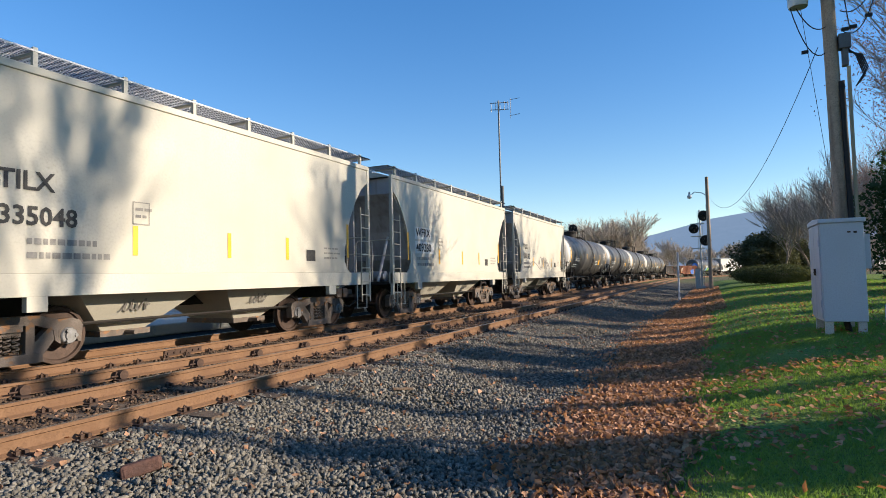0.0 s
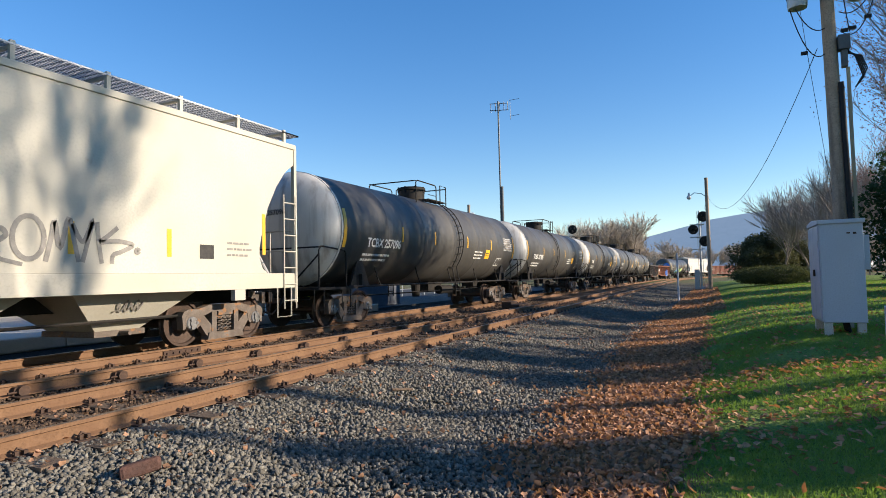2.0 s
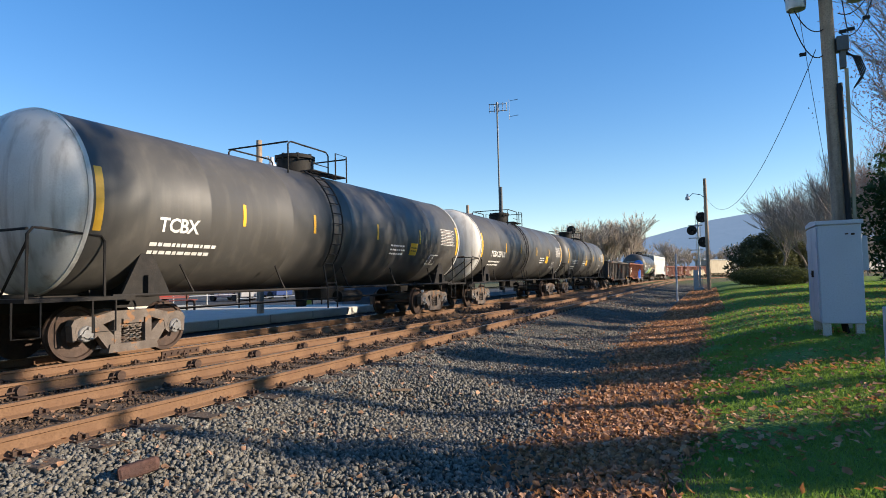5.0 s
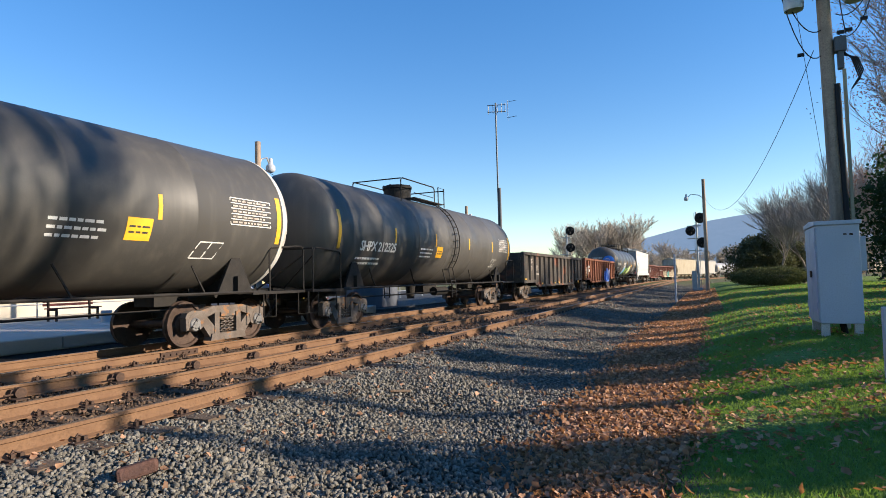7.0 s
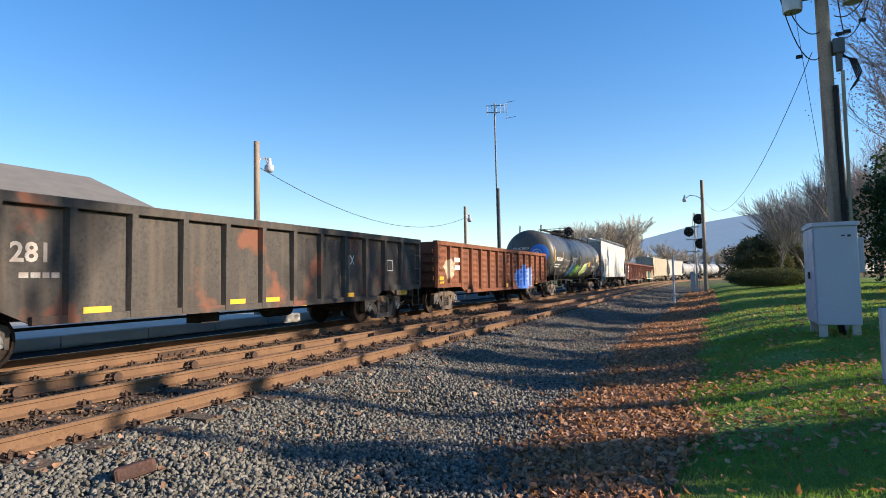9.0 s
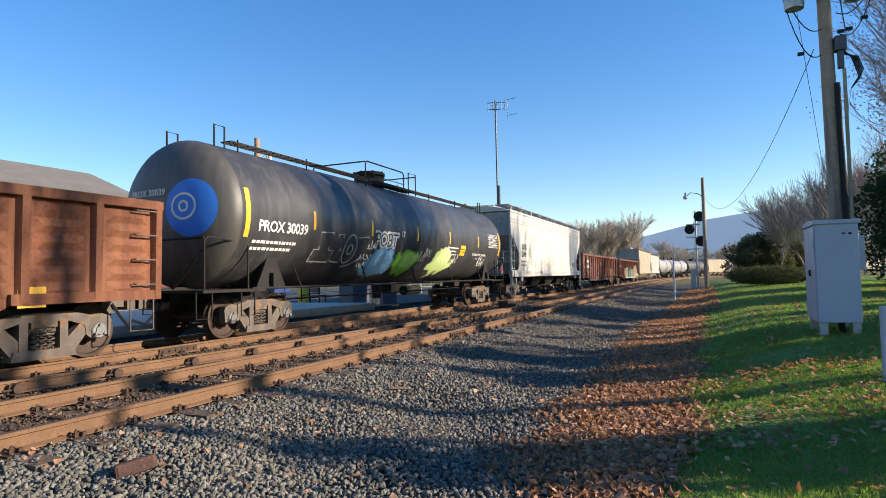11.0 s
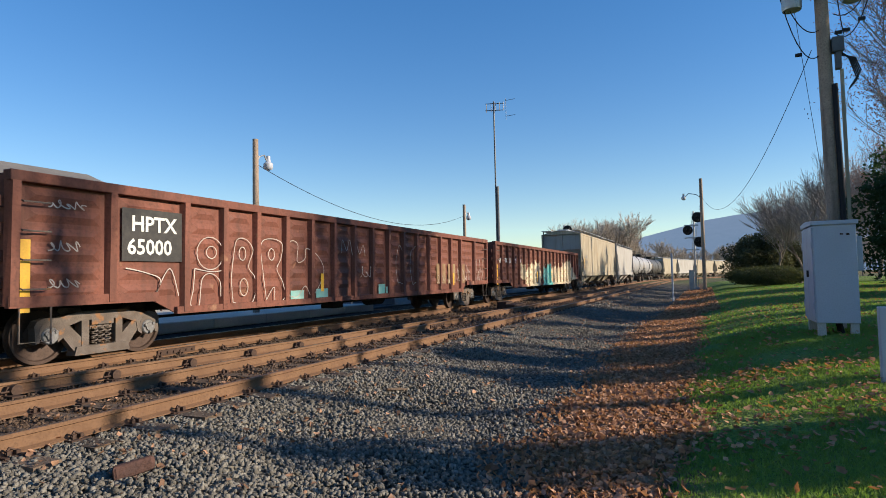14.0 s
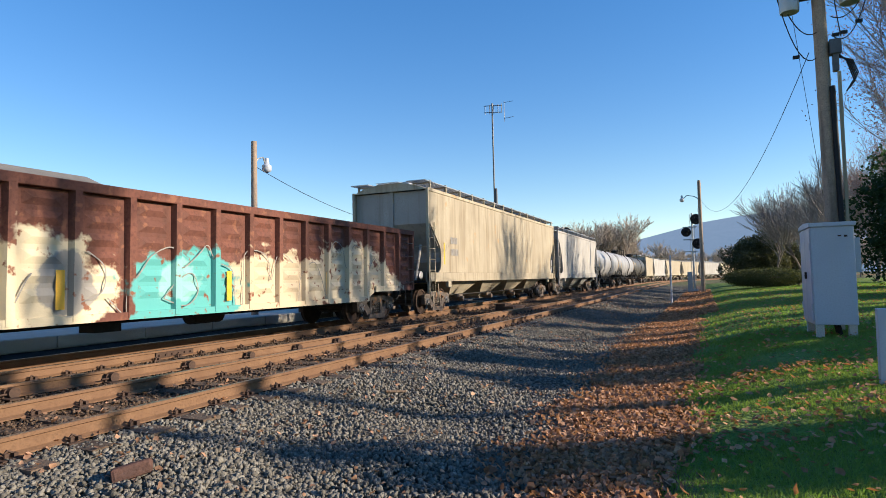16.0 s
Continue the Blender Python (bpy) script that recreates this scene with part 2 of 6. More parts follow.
M_CABINET = surface("pale_grey_enamel", (0.42, 0.445, 0.50), (0.37, 0.39, 0.44), 1.6, 0.45, bump=0.03, streaks=(0.42, 0.42, 0.42), streak_amount=0.35, wear=(0.25, 0.2, 0.16), wear_at=0.76, wear_scale=5)
M_GALV = surface("galvanised_steel", (0.42, 0.43, 0.44), (0.33, 0.34, 0.35), 5, 0.45, metal=0.6, bump=0.05)
M_MAST = surface("dull_dark_steel", (0.10, 0.105, 0.11), (0.07, 0.07, 0.075), 5, 0.5, metal=0.4, bump=0.05)
M_WIRE = surface("black_cable", (0.02, 0.02, 0.022), None, 8, 0.6, bump=0)
M_BARK = surface("grey_brown_bark", (0.25, 0.20, 0.165), (0.17, 0.135, 0.11), 6, 0.9, bump=0.4, random=0.15)
M_TWIG = surface("grey_brown_twigs", (0.30, 0.255, 0.225), (0.23, 0.195, 0.175), 2, 0.9, bump=0, random=0.15)
# Far twigs are paler than M_TWIG: distance haze put into the colour.
M_FAR_TWIG = surface("haze_paled_twigs", (0.46, 0.38, 0.30), (0.36, 0.31, 0.26), 2, 0.9, bump=0, random=0.2)
M_BUSH = surface("olive_bush_leaves", (0.105, 0.105, 0.06), (0.075, 0.08, 0.05), 3, 0.65, bump=0, island=0.5, translucent=(0.12, 0.12, 0.05))
M_RUSSET = surface("russet_leaves", (0.22, 0.10, 0.085), (0.15, 0.075, 0.07), 3, 0.7, bump=0, island=0.4, translucent=(0.34, 0.13, 0.08))
M_PINE = surface("dark_evergreen_leaves", (0.030, 0.060, 0.028), (0.022, 0.045, 0.022), 3, 0.65, bump=0, island=0.4, translucent=(0.04, 0.075, 0.02))
M_HEDGE = surface("clipped_hedge_leaves", (0.05, 0.075, 0.028), (0.06, 0.06, 0.03), 3, 0.65, bump=0, island=0.4, translucent=(0.09, 0.1, 0.03))
# Haze over the far hill is put in as a blue tone and faint glow.
M_HAZED_HILL = surface("hill_in_painted_haze", (0.10, 0.105, 0.13), (0.075, 0.085, 0.11), 0.012, 1.0, bump=0, grain=0.05)
M_HAZED_HILL.node_tree.nodes["Principled BSDF"].inputs["Emission Color"].default_value = (0.085, 0.125, 0.182, 1)
M_HAZED_HILL.node_tree.nodes["Principled BSDF"].inputs["Emission Strength"].default_value = 0.85
M_WOODS = surface("distant_bare_woods", (0.30, 0.235, 0.20), (0.23, 0.19, 0.17), 0.05, 1.0, bump=0, grain=0.3, island=0.3)
M_ROOF = surface("grey_shingle_roof", (0.20, 0.185, 0.165), (0.15, 0.14, 0.13), 1.4, 0.9, bump=0.3, grain=25)
M_WALL = surface("cream_board_wall", (0.5, 0.45, 0.36), (0.42, 0.38, 0.31), 0.9, 0.8, bump=0.1)
M_BENCH = surface("dark_red_bench_paint", (0.17, 0.05, 0.045), (0.12, 0.04, 0.036), 4, 0.6, bump=0.1)
M_BARREL = surface("yellow_barrel_plastic", (0.68, 0.46, 0.05), (0.6, 0.4, 0.05), 3, 0.5, bump=0)
M_GREYBLOCK = surface("blue_grey_panel", (0.13, 0.14, 0.165), (0.1, 0.11, 0.13), 2, 0.6, bump=0.05)
M_BRICK = surface("worn_red_brick", (0.115, 0.06, 0.046), (0.07, 0.042, 0.036), 9, 0.9, bump=0.5)


# ---- the ground: one sheet ----
TRACK, NEAR = 10.35, 6.14          # the two tracks' middles
BEND, RADIUS = 112.0, 210.0        # where they begin to curve


def along(s, off=0.0):
    """A place off metres to the left of the train's track, and the heading there."""
    if s < BEND:
        return Vector((s, TRACK + off, 0)), 0.0
    a = (s - BEND) / RADIUS
    return Vector((BEND + (RADIUS + off) * math.sin(a), TRACK - RADIUS + (RADIUS + off) * math.cos(a), 0)), -a


PROFILE_Y = (-3000, -400, -60, -12, -6, -4, -1.5, 0, 1.2, 2.4, 3.2, 4.2, 5.0, 12.6, 3000)
PROFILE_Z = (3, 3, .5, .2, .08, .0, -.2, -.33, -.42, -.46, -.42, -.3, -.2, -.2, -.2)


def step(t):
    t = np.clip(t, 0, 1)
    return t * t * (3 - 2 * t)


def ground_z(x, y):
    base = np.interp(y, PROFILE_Y, PROFILE_Z)
    rise = .26 * step((np.asarray(x) - 3.5) / 8.5) * step((.9 - np.asarray(y)) / 2.4)
    bed = step((np.asarray(y) - 1.9) / .8) * step((5.0 - np.asarray(y)) / .8) * step((60 - np.asarray(x)) / 20)
    rise = rise + bed * (.045 * np.sin(np.asarray(x) * 1.25 + np.asarray(y) * .9) + .03 * np.sin(np.asarray(x) * 2.6 - np.asarray(y) * 2.1))
    level = step((np.asarray(x) - 75) / 40)
    return (base + rise) * (1 - level) - .22 * level


def ground_sheet():
    xs = np.concatenate([[-3000, -800, -200, -60, -20], np.arange(-5, 40, .4), np.arange(40, 130, 3), [160, 220, 300, 450, 700, 1200, 3000, 4500]])
    ys = np.concatenate([[-3000, -800, -200, -80, -40], np.arange(-20, -6, 1.0), np.arange(-6, 6, .25), np.arange(6, 13, 1), [16, 25, 40, 80, 200, 800, 3000]])
    X, Y = np.meshgrid(xs, ys, indexing="ij")
    near = (X > -5) & (X < 60) & (Y < 5)
    bumps = (np.sin(X * 1.3 + Y * 2.1) * np.sin(Y * 1.7 - X * .6) * .02 + np.sin(X * 3.1 - Y * 1.3) * .008) * near
    Z = ground_z(X, Y) + bumps
    a, b = X.shape
    i = np.arange(a * b).reshape(a, b)
    faces = np.stack([i[:-1, :-1], i[1:, :-1], i[1:, 1:], i[:-1, 1:]], -1).reshape(-1, 4)
    me = quick("ground", 0, (np.stack([X, Y, Z], -1).reshape(-1, 3), faces))
    me.polygons.foreach_set("use_smooth", [True] * len(me.polygons))
    m = bpy.data.materials.new("ground_cover")
    m.use_nodes = True
    nt = m.node_tree
    N, link = nt.nodes.new, nt.links.new
    shader = nt.nodes["Principled BSDF"]
    where = N("ShaderNodeTexCoord").outputs["Object"]
    cut = N("ShaderNodeSeparateXYZ")
    link(where, cut.inputs[0])

    def noise_at(s, d=6):
        n = N("ShaderNodeTexNoise")
        n.inputs["Scale"].default_value, n.inputs["Detail"].default_value = s, d
        link(where, n.inputs["Vector"])
        return n.outputs["Fac"]

    def calc(op, a, b):
        n = N("ShaderNodeMath")
        n.operation = op
        for value, socket in ((a, n.inputs[0]), (b, n.inputs[1])):
            if isinstance(value, (int, float)):
                socket.default_value = value
            else:
                link(value, socket)
        return n.outputs[0]

    def ramp(v, low, high):
        r = N("ShaderNodeMapRange")
        r.inputs["From Min"].default_value, r.inputs["From Max"].default_value = low, high
        link(v, r.inputs["Value"])
        return r.outputs[0]

    def mixed(fac, a, b):
        x = N("ShaderNodeMix")
        x.data_type = "RGBA"
        link(fac, x.inputs["Factor"])
        for value, socket in ((a, x.inputs["A"]), (b, x.inputs["B"])):
            if isinstance(value, tuple):
                socket.default_value = (*value, 1)
            else:
                link(value, socket)
        return x.outputs["Result"]

    y = calc("ADD", cut.outputs["Y"], calc("MULTIPLY", calc("SUBTRACT", noise_at(1.1), .5), 1.2))
    grass = mixed(ramp(noise_at(1.5), .35, .7), (0.14, 0.21, 0.046), (0.19, 0.235, 0.07))
    grass = mixed(ramp(noise_at(30), .5, .75), grass, (0.05, 0.095, 0.018))
    litter = mixed(ramp(noise_at(22), .35, .65), (0.25, 0.145, 0.09), (0.12, 0.08, 0.06))
    cells = N("ShaderNodeTexVoronoi")
    cells.inputs["Scale"].default_value = 19.0
    link(where, cells.inputs["Vector"])
    stone = mixed(ramp(cells.outputs["Color"], 0.1, 0.9), (0.085, 0.077, 0.063), (0.20, 0.183, 0.152))
    stone = mixed(ramp(cells.outputs["Distance"], .35, .6), stone, (0.05, 0.045, 0.037))
    colour = mixed(ramp(y, .2, .4), grass, litter)
    colour = mixed(ramp(y, 1.45, 1.75), colour, stone)
    rusty = mixed(ramp(noise_at(7), .4, .7), (0.13, 0.085, 0.055), (0.07, 0.05, 0.04))
    colour = mixed(ramp(cut.outputs["Y"], 5.0, 5.6), colour, mixed(ramp(noise_at(3), .3, .45), stone, rusty))
    # Deep shade under and behind the train, painted in as near-black ground.
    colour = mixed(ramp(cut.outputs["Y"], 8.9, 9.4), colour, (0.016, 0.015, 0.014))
    field = mixed(ramp(noise_at(.05), .4, .6), (0.10, 0.11, 0.05), (0.17, 0.13, 0.08))
    colour = mixed(ramp(cut.outputs["Y"], 26, 30), colour, field)
    far = mixed(ramp(noise_at(.4), .4, .6), (0.16, 0.125, 0.08), (0.10, 0.125, 0.05))
    colour = mixed(ramp(cut.outputs["X"], 82, 100), colour, far)
    link(colour, shader.inputs["Base Color"])
    shader.inputs["Roughness"].default_value = .95
    shader.inputs["Specular IOR Level"].default_value = .08
    b = N("ShaderNodeBump")
    b.inputs["Strength"].default_value, b.inputs["Distance"].default_value = .8, .03
    link(calc("ADD", noise_at(25), cells.outputs["Distance"]), b.inputs["Height"])
    link(b.outputs[0], shader.inputs["Normal"])
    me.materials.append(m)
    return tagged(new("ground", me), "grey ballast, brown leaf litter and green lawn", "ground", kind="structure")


ground_sheet()

# ---- running gear, shared by all cars ----
def add_caps(g):
    for side in (-1, 1):
        glathe(g, [(side * .95, .135), (side * 1.06, .135), (side * 1.075, .12), (side * 1.075, .075), (side * 1.10, .07)], 16, "y")
        for k in range(3):
            a = 2 * math.pi * k / 3
            glathe(g, [(side * 1.075, .028), (side * 1.115, .028)], 6, "y", (.09 * math.cos(a), 0, .09 * math.sin(a)))


def wheelset_mesh():
    g = geo()
    for side in (-1, 1):
        rows = [(side * .685, .475), (side * .71, .472), (side * .725, .457), (side * .80, .452), (side * .80, .40), (side * .765, .385), (side * .745, .21), (side * .80, .17), (side * .82, .12), (side * .95, .085)]
        glathe(g, [(side * .685, .38)] + rows, 28, "y")
    glathe(g, [(-.8, .085), (0, .075), (.8, .085)], 12, "y")
    add_caps(g)
    me = data("wheelset", g, M_WHEEL, True)
    me.materials.append(M_CAP)
    for p in me.polygons:
        if abs(p.center.y) > .952:
            p.material_index = 1
    return me


def side_frame_mesh(side):
    """A cast side frame: a humped bar with two triangular windows and the spring opening."""
    y0, y1 = sorted((side * .885, side * 1.045))
    g = geo()
    gprism(g, [(-1.08, .52), (-1.13, .60), (-1.08, .69), (-.95, .735), (-.75, .72), (-.42, .80), (.42, .80), (.75, .72), (.95, .735), (1.08, .69), (1.13, .60), (1.08, .52),
               (.72, .54), (.36, .66), (-.36, .66), (-.72, .54)], y0, y1)
    for s in (-1, 1):
        gprism(g, [(s * .82, .60), (s * .58, .60), (s * .22, .24), (s * .30, .12), (s * .46, .14)][:: s], y0 + .012, y1 - .012)
        gprism(g, [(s * .24, .70), (s * .37, .70), (s * .37, .18), (s * .24, .18)][:: s], y0, y1)
        gprism(g, [(s * 1.12, .60), (s * 1.0, .60), (s * 1.04, .36), (s * 1.10, .34)][:: s], y0, y1)
        gprism(g, [(s * .64, .60), (s * .78, .60), (s * .76, .34), (s * .68, .40)][:: s], y0, y1)
        glathe(g, [(y0 - .004, .17), (y1 - .03, .17)], 16, "y", (s * .889, 0, .50))
    gprism(g, [(-.50, .10), (.50, .10), (.46, .24), (-.46, .24)], y0 - .025, y1 + .025)
    return data("side_frame", g, M_STEEL)


def spring_mesh(side):
    g = geo()
    if side:
        for cx in (-.12, .0, .12):
            gtube(g, [(cx + .055 * math.cos(t * .9), side * .99 + .055 * math.sin(t * .9), .26 + t * .0105) for t in range(30)], .014, 5)
        gbox(g, -.2, .2, side * .97 - .08, side * .97 + .1, .575, .66)
    return data("spring_nest", g, M_STEEL)


def bolster_mesh():
    g = geo()
    gbox(g, -.2, .2, -1.0, 1.0, .50, .70)
    glathe(g, [(.70, .32), (.84, .28)], 16, "z")
    gbox(g, -.75, .75, -.62, -.5, .42, .55)
    gbox(g, -.75, .75, .5, .62, .42, .55)
    for s in (-1, 1):
        gbox(g, s * .50 - .05, s * .50 + .05, -.9, .9, .32, .42)
    return data("bogie", g, M_STEEL)


WHEELSET, SPRINGS, BOLSTER = wheelset_mesh(), (spring_mesh(-1), spring_mesh(1)), bolster_mesh()
FRAMES = side_frame_mesh(-1), side_frame_mesh(1)
RUNNING = []                        # every wheelset, to be turned in motions()


def bogie(car, x):
    b = part("bogie", BOLSTER, None, car, "dusty cast steel bogie")
    b.location.x = x
    for f in FRAMES:
        part("side_frame", f, None, b)
    for f in SPRINGS:
        part("spring_nest", f, None, b)
    for s in (-.889, .889):
        w = part("wheelset", WHEELSET, None, b)
        w.location = (s, 0, .457)
        RUNNING.append((w, s))


def coupler(car, L, out):
    """A coupler with its draft gear and air hose, at each end."""
    for s in (-1, 1):
        g = geo()
        gbox(g, *sorted((s * (L - .3), s * (L + out - .1))), -.08, .08, .78, .93)
        gbox(g, *sorted((s * (L + out - .22), s * (L + out + .03))), -.16, .14, .72, .98)
        gbox(g, *sorted((s * (L - .25), s * L)), -.28, .28, .68, 1.02)
        part("coupler", g, M_STEEL, car)
        g = geo()
        gtube(g, [(s * (L - .05), -.3, .85), (s * (L + .1), -.32, .62), (s * (L + out * .6), -.2, .42), (s * (L + out), -.05, .5)], .028, 6)
        part("air_hose", g, M_WIRE, car)


# ---- marks on the cars ----
def on_side(y):
    return lambda u, w, out=0.0: (u, y - out, w)


def on_shell(r, mid):
    def place(u, w, out=0.0):
        a = (w - mid) / r
        return (u, -(r + out) * math.cos(a), mid + (r + out) * math.sin(a))
    return place


def flowing(points, n=5):
    """A smooth line through points."""
    p = [points[0]] + list(points) + [points[-1]]
    line = []
    for i in range(1, len(p) - 2):
        for k in range(n):
            t = k / n
            line.append(tuple(.5 * (2 * p[i][c] + (p[i + 1][c] - p[i - 1][c]) * t + (2 * p[i - 1][c] - 5 * p[i][c] + 4 * p[i + 1][c] - p[i + 2][c]) * t * t
                                    + (3 * p[i][c] - p[i - 1][c] - 3 * p[i + 1][c] + p[i + 2][c]) * t ** 3) for c in (0, 1)))
    return line + [tuple(points[-1])]


def loop(u, w, ru, rw, n=18):
    return [(u + ru * math.cos(2 * math.pi * k / n), w + rw * math.sin(2 * math.pi * k / n)) for k in range(n + 1)]


def letters(text, size, u, w, place, material, car, spread=1.0, slant=0.0, bold=.023, out=.012):
    curve = bpy.data.curves.new("lettering", "FONT")
    curve.body, curve.size, curve.resolution_u, curve.offset = text, size, 2, size * bold
    curve.space_character = spread
    ob = bpy.data.objects.new("lettering", curve)
    scene.collection.objects.link(ob)
    me = bpy.data.meshes.new_from_object(ob.evaluated_get(bpy.context.evaluated_depsgraph_get()))
    bpy.data.objects.remove(ob)
    for v in me.vertices:
        v.co = place(u + v.co.x + slant * v.co.y, w + v.co.y, out)
    me.materials.clear()
    me.materials.append(material)
    part("lettering", me, None, car)


def patch(name, u0, u1, w0, w1, place, material, car, label="", slant=0.0, rows=6, out=.006):
    """A thin painted or stuck-on rectangle that follows the car's side."""
    g = geo()
    v, f = g
    for i in range(rows + 1):
        w = w0 + (w1 - w0) * i / rows
        d = slant * (w - w0)
        v += [place(u0 + d, w, out), place(u1 + d, w, out)]
    f += [(2 * i, 2 * i + 1, 2 * i + 3, 2 * i + 2) for i in range(rows)]
    return part(name, g, material, car, label)


def stroke(name, lines, width, place, material, car, label="", out=.008):
    """Sprayed or stencilled lines as flat ribbons."""
    g = geo()
    v, f = g
    for line in lines:
        for i, (a, b) in enumerate(line):
            p, q = line[max(i - 1, 0)], line[min(i + 1, len(line) - 1)]
            du, dw = q[0] - p[0], q[1] - p[1]
            n = math.hypot(du, dw) or 1
            v += [place(a - dw / n * width / 2, b + du / n * width / 2, out), place(a + dw / n * width / 2, b - du / n * width / 2, out)]
            if i:
                k = len(v)
                f.append((k - 4, k - 3, k - 1, k - 2))
    return part(name, g, material, car, label)


def bars(u, w, rows, place, material, car, length=.9, height=.05, gap=.12):
    """Small stencilled lines that cannot be read."""
    g = geo()
    v, f = g
    rnd = random.Random(int(u * 100) + int(w * 1000))
    for r in range(rows):
        x, end = u, u + length * rnd.uniform(.75, 1)
        while x < end:
            d = rnd.uniform(.06, .16)
            k = len(v)
            v += [place(x, w - r * gap, .008), place(x + d, w - r * gap, .008), place(x + d, w - r * gap + height, .008), place(x, w - r * gap + height, .008)]
            f.append((k, k + 1, k + 2, k + 3))
            x += d + .03
    tagged(part("stencil_block", g, material, car), kind="stuff")


def ladder(car, points, across, rungs, material, r=.016, name="ladder"):
    """Two stiles along points, set apart by across, with rungs."""
    g = geo()
    points = [Vector(p) for p in points]
    across = Vector(across)
    for d in (-.5, .5):
        gtube(g, [p + across * d for p in points], r, 6)
    total = len(points) - 1
    for i in range(rungs):
        t = total * (i + .5) / rungs
        k = min(int(t), total - 1)
        p = points[k].lerp(points[k + 1], t - k)
        gtube(g, [p - across * .5, p + across * .5], r * .8, 5)
    part(name, g, material, car)


def grating(x0, x1, y0, y1, z, bar=.03, every=.11, lines=6):
    g = geo()
    for i in range(lines + 1):
        y = y0 + (y1 - y0) * i / lines
        gbox(g, x0, x1, y - .008, y + .008, z, z + bar)
    n = max(int((x1 - x0) / every), 1)
    for i in range(n + 1):
        x = x0 + (x1 - x0) * i / n
        gbox(g, x - .005, x + .005, y0, y1, z + .004, z + bar - .004)
    return g


# ---- covered hopper ----
def hopper(label, L, eave, bays, paint, end_paint, marks, cut=1.7, sill=1.42, posts=8, crown=.22, stripes=(), bay_paint=None, bay_y=1.42, straight=False):
    """L: half its length over the ends."""
    car = new("covered_hopper_car")
    tagged(car, label, "railcar", "cars of the freight train")
    W, IN = 1.53, 1.47
    half = [(-L + .02, eave), (-L + .02, eave - .38), (-L + .30 * cut, eave - .62), (-L + .55 * cut, eave - 1.0), (-L + .78 * cut, eave - 1.5),
            (-L + .93 * cut, eave - 2.05), (-L + cut, sill + .55), (-L + cut, sill + .3), (-L + .92 * cut, sill + .1), (-L + .8 * cut, sill)]
    if straight:
        half = [(-L + .02, eave), (-L + .02, eave - 1.08), (-L + .48 * cut, eave - 1.52), (-L + .86 * cut, eave - 1.93), (-L + .96 * cut, eave - 2.1),
                (-L + cut, eave - 2.28), (-L + cut, sill + .5), (-L + cut, sill + .3), (-L + .92 * cut, sill + .1), (-L + .8 * cut, sill)]
    g = geo()
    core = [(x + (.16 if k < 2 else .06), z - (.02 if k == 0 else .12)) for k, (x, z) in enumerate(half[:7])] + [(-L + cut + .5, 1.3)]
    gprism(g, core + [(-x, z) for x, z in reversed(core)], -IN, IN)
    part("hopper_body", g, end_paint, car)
    for y in (-1, 1):
        g = geo()
        gprism(g, half + [(-x, z) for x, z in reversed(half)], *sorted((y * (W - .05), y * W)))
        part("side_sheet", g, paint, car, bevel=.008)
        g = geo()
        gbox(g, -L, L, *sorted((y * (W - .12), y * (W + .01))), sill - .33, sill)
        for s in (-1, 1):
            gbox(g, *sorted((s * (L - 2.0), s * (L - 1.7))), *sorted((y * (W - .1), y * (W + .015))), sill - .55, sill - .33)
        part("side_sill", g, paint, car, bevel=.006)
        g = geo()
        gbox(g, -L + .02, L - .02, *sorted((y * (W - .06), y * (W + .03))), eave - .06, eave + .06)
        part("top_chord", g, paint, car, bevel=.015)
        for s in (-1, 1):
            g = geo()
            gbox(g, *sorted((s * (L - .09), s * L)), *sorted((y * (W - .07), y * (W + .02))), .75, eave + .02)
            part("corner_post", g, paint, car)
            x = s * (L - .45)
            ladder(car, [(x + s * .18, y * (W + .03), .62), (x + s * .18, y * (W + .03), eave - 1.15)], (.42, 0, 0), 7, paint)
            g = geo()
            gtube(g, [(s * (L - .72), y * (W + .03), 1.1), (s * (L - .72), y * (W + .03), .45), (s * (L - .25), y * (W + .03), .45), (s * (L - .25), y * (W + .03), 1.1)], .016, 5)
            part("step_iron", g, paint, car)
        # running boards over the roof on brackets
        part("running_board", grating(-L - .15, L + .15, *sorted((y * .78, y * 1.5)), eave + .29, every=.12, lines=11), M_GALV, car, "galvanised grating walkway")
        g = geo()
        gbox(g, -.035, .035, *sorted((y * 1.44, y * 1.5)), eave + .02, eave + .36)
        gbox(g, -.03, .03, *sorted((y * .8, y * 1.44)), eave + .25, eave + .29)
        bracket = data("walkway_bracket", g, paint)
        for i in range(posts):
            part("walkway_bracket", bracket, None, car).location.x = -L + .35 + (2 * L - .7) * i / (posts - 1)
    # roof, hatch rims
    g = geo()
    rim = [(-1.5, 0), (-1.1, crown * .55), (-.5, crown * .95), (0, crown), (.5, crown * .95), (1.1, crown * .55), (1.5, 0)]
    v, f = g
    for x in (-L + .02, L - .02):
        v += [(x, y, eave + z) for y, z in rim]
    f += [(i, i + 1, 8 + i, 7 + i) for i in range(6)] + [tuple(range(6, -1, -1)), tuple(range(7, 14))]
    part("roof", g, paint, car)
    g = geo()
    gbox(g, -L + .8, L - .8, -.4, .4, eave + crown - .05, eave + crown + .16)
    part("hatch_trough", g, M_GALV, car)
    for s in (-1, 1):
        part("end_board", grating(*sorted((s * (L - .45), s * (L + .15))), *((-1.5, 1.5) if L < 8 else (-.45, .45)), eave + .29, every=.12, lines=14 if L < 8 else 6), M_GALV, car)
        g = geo()
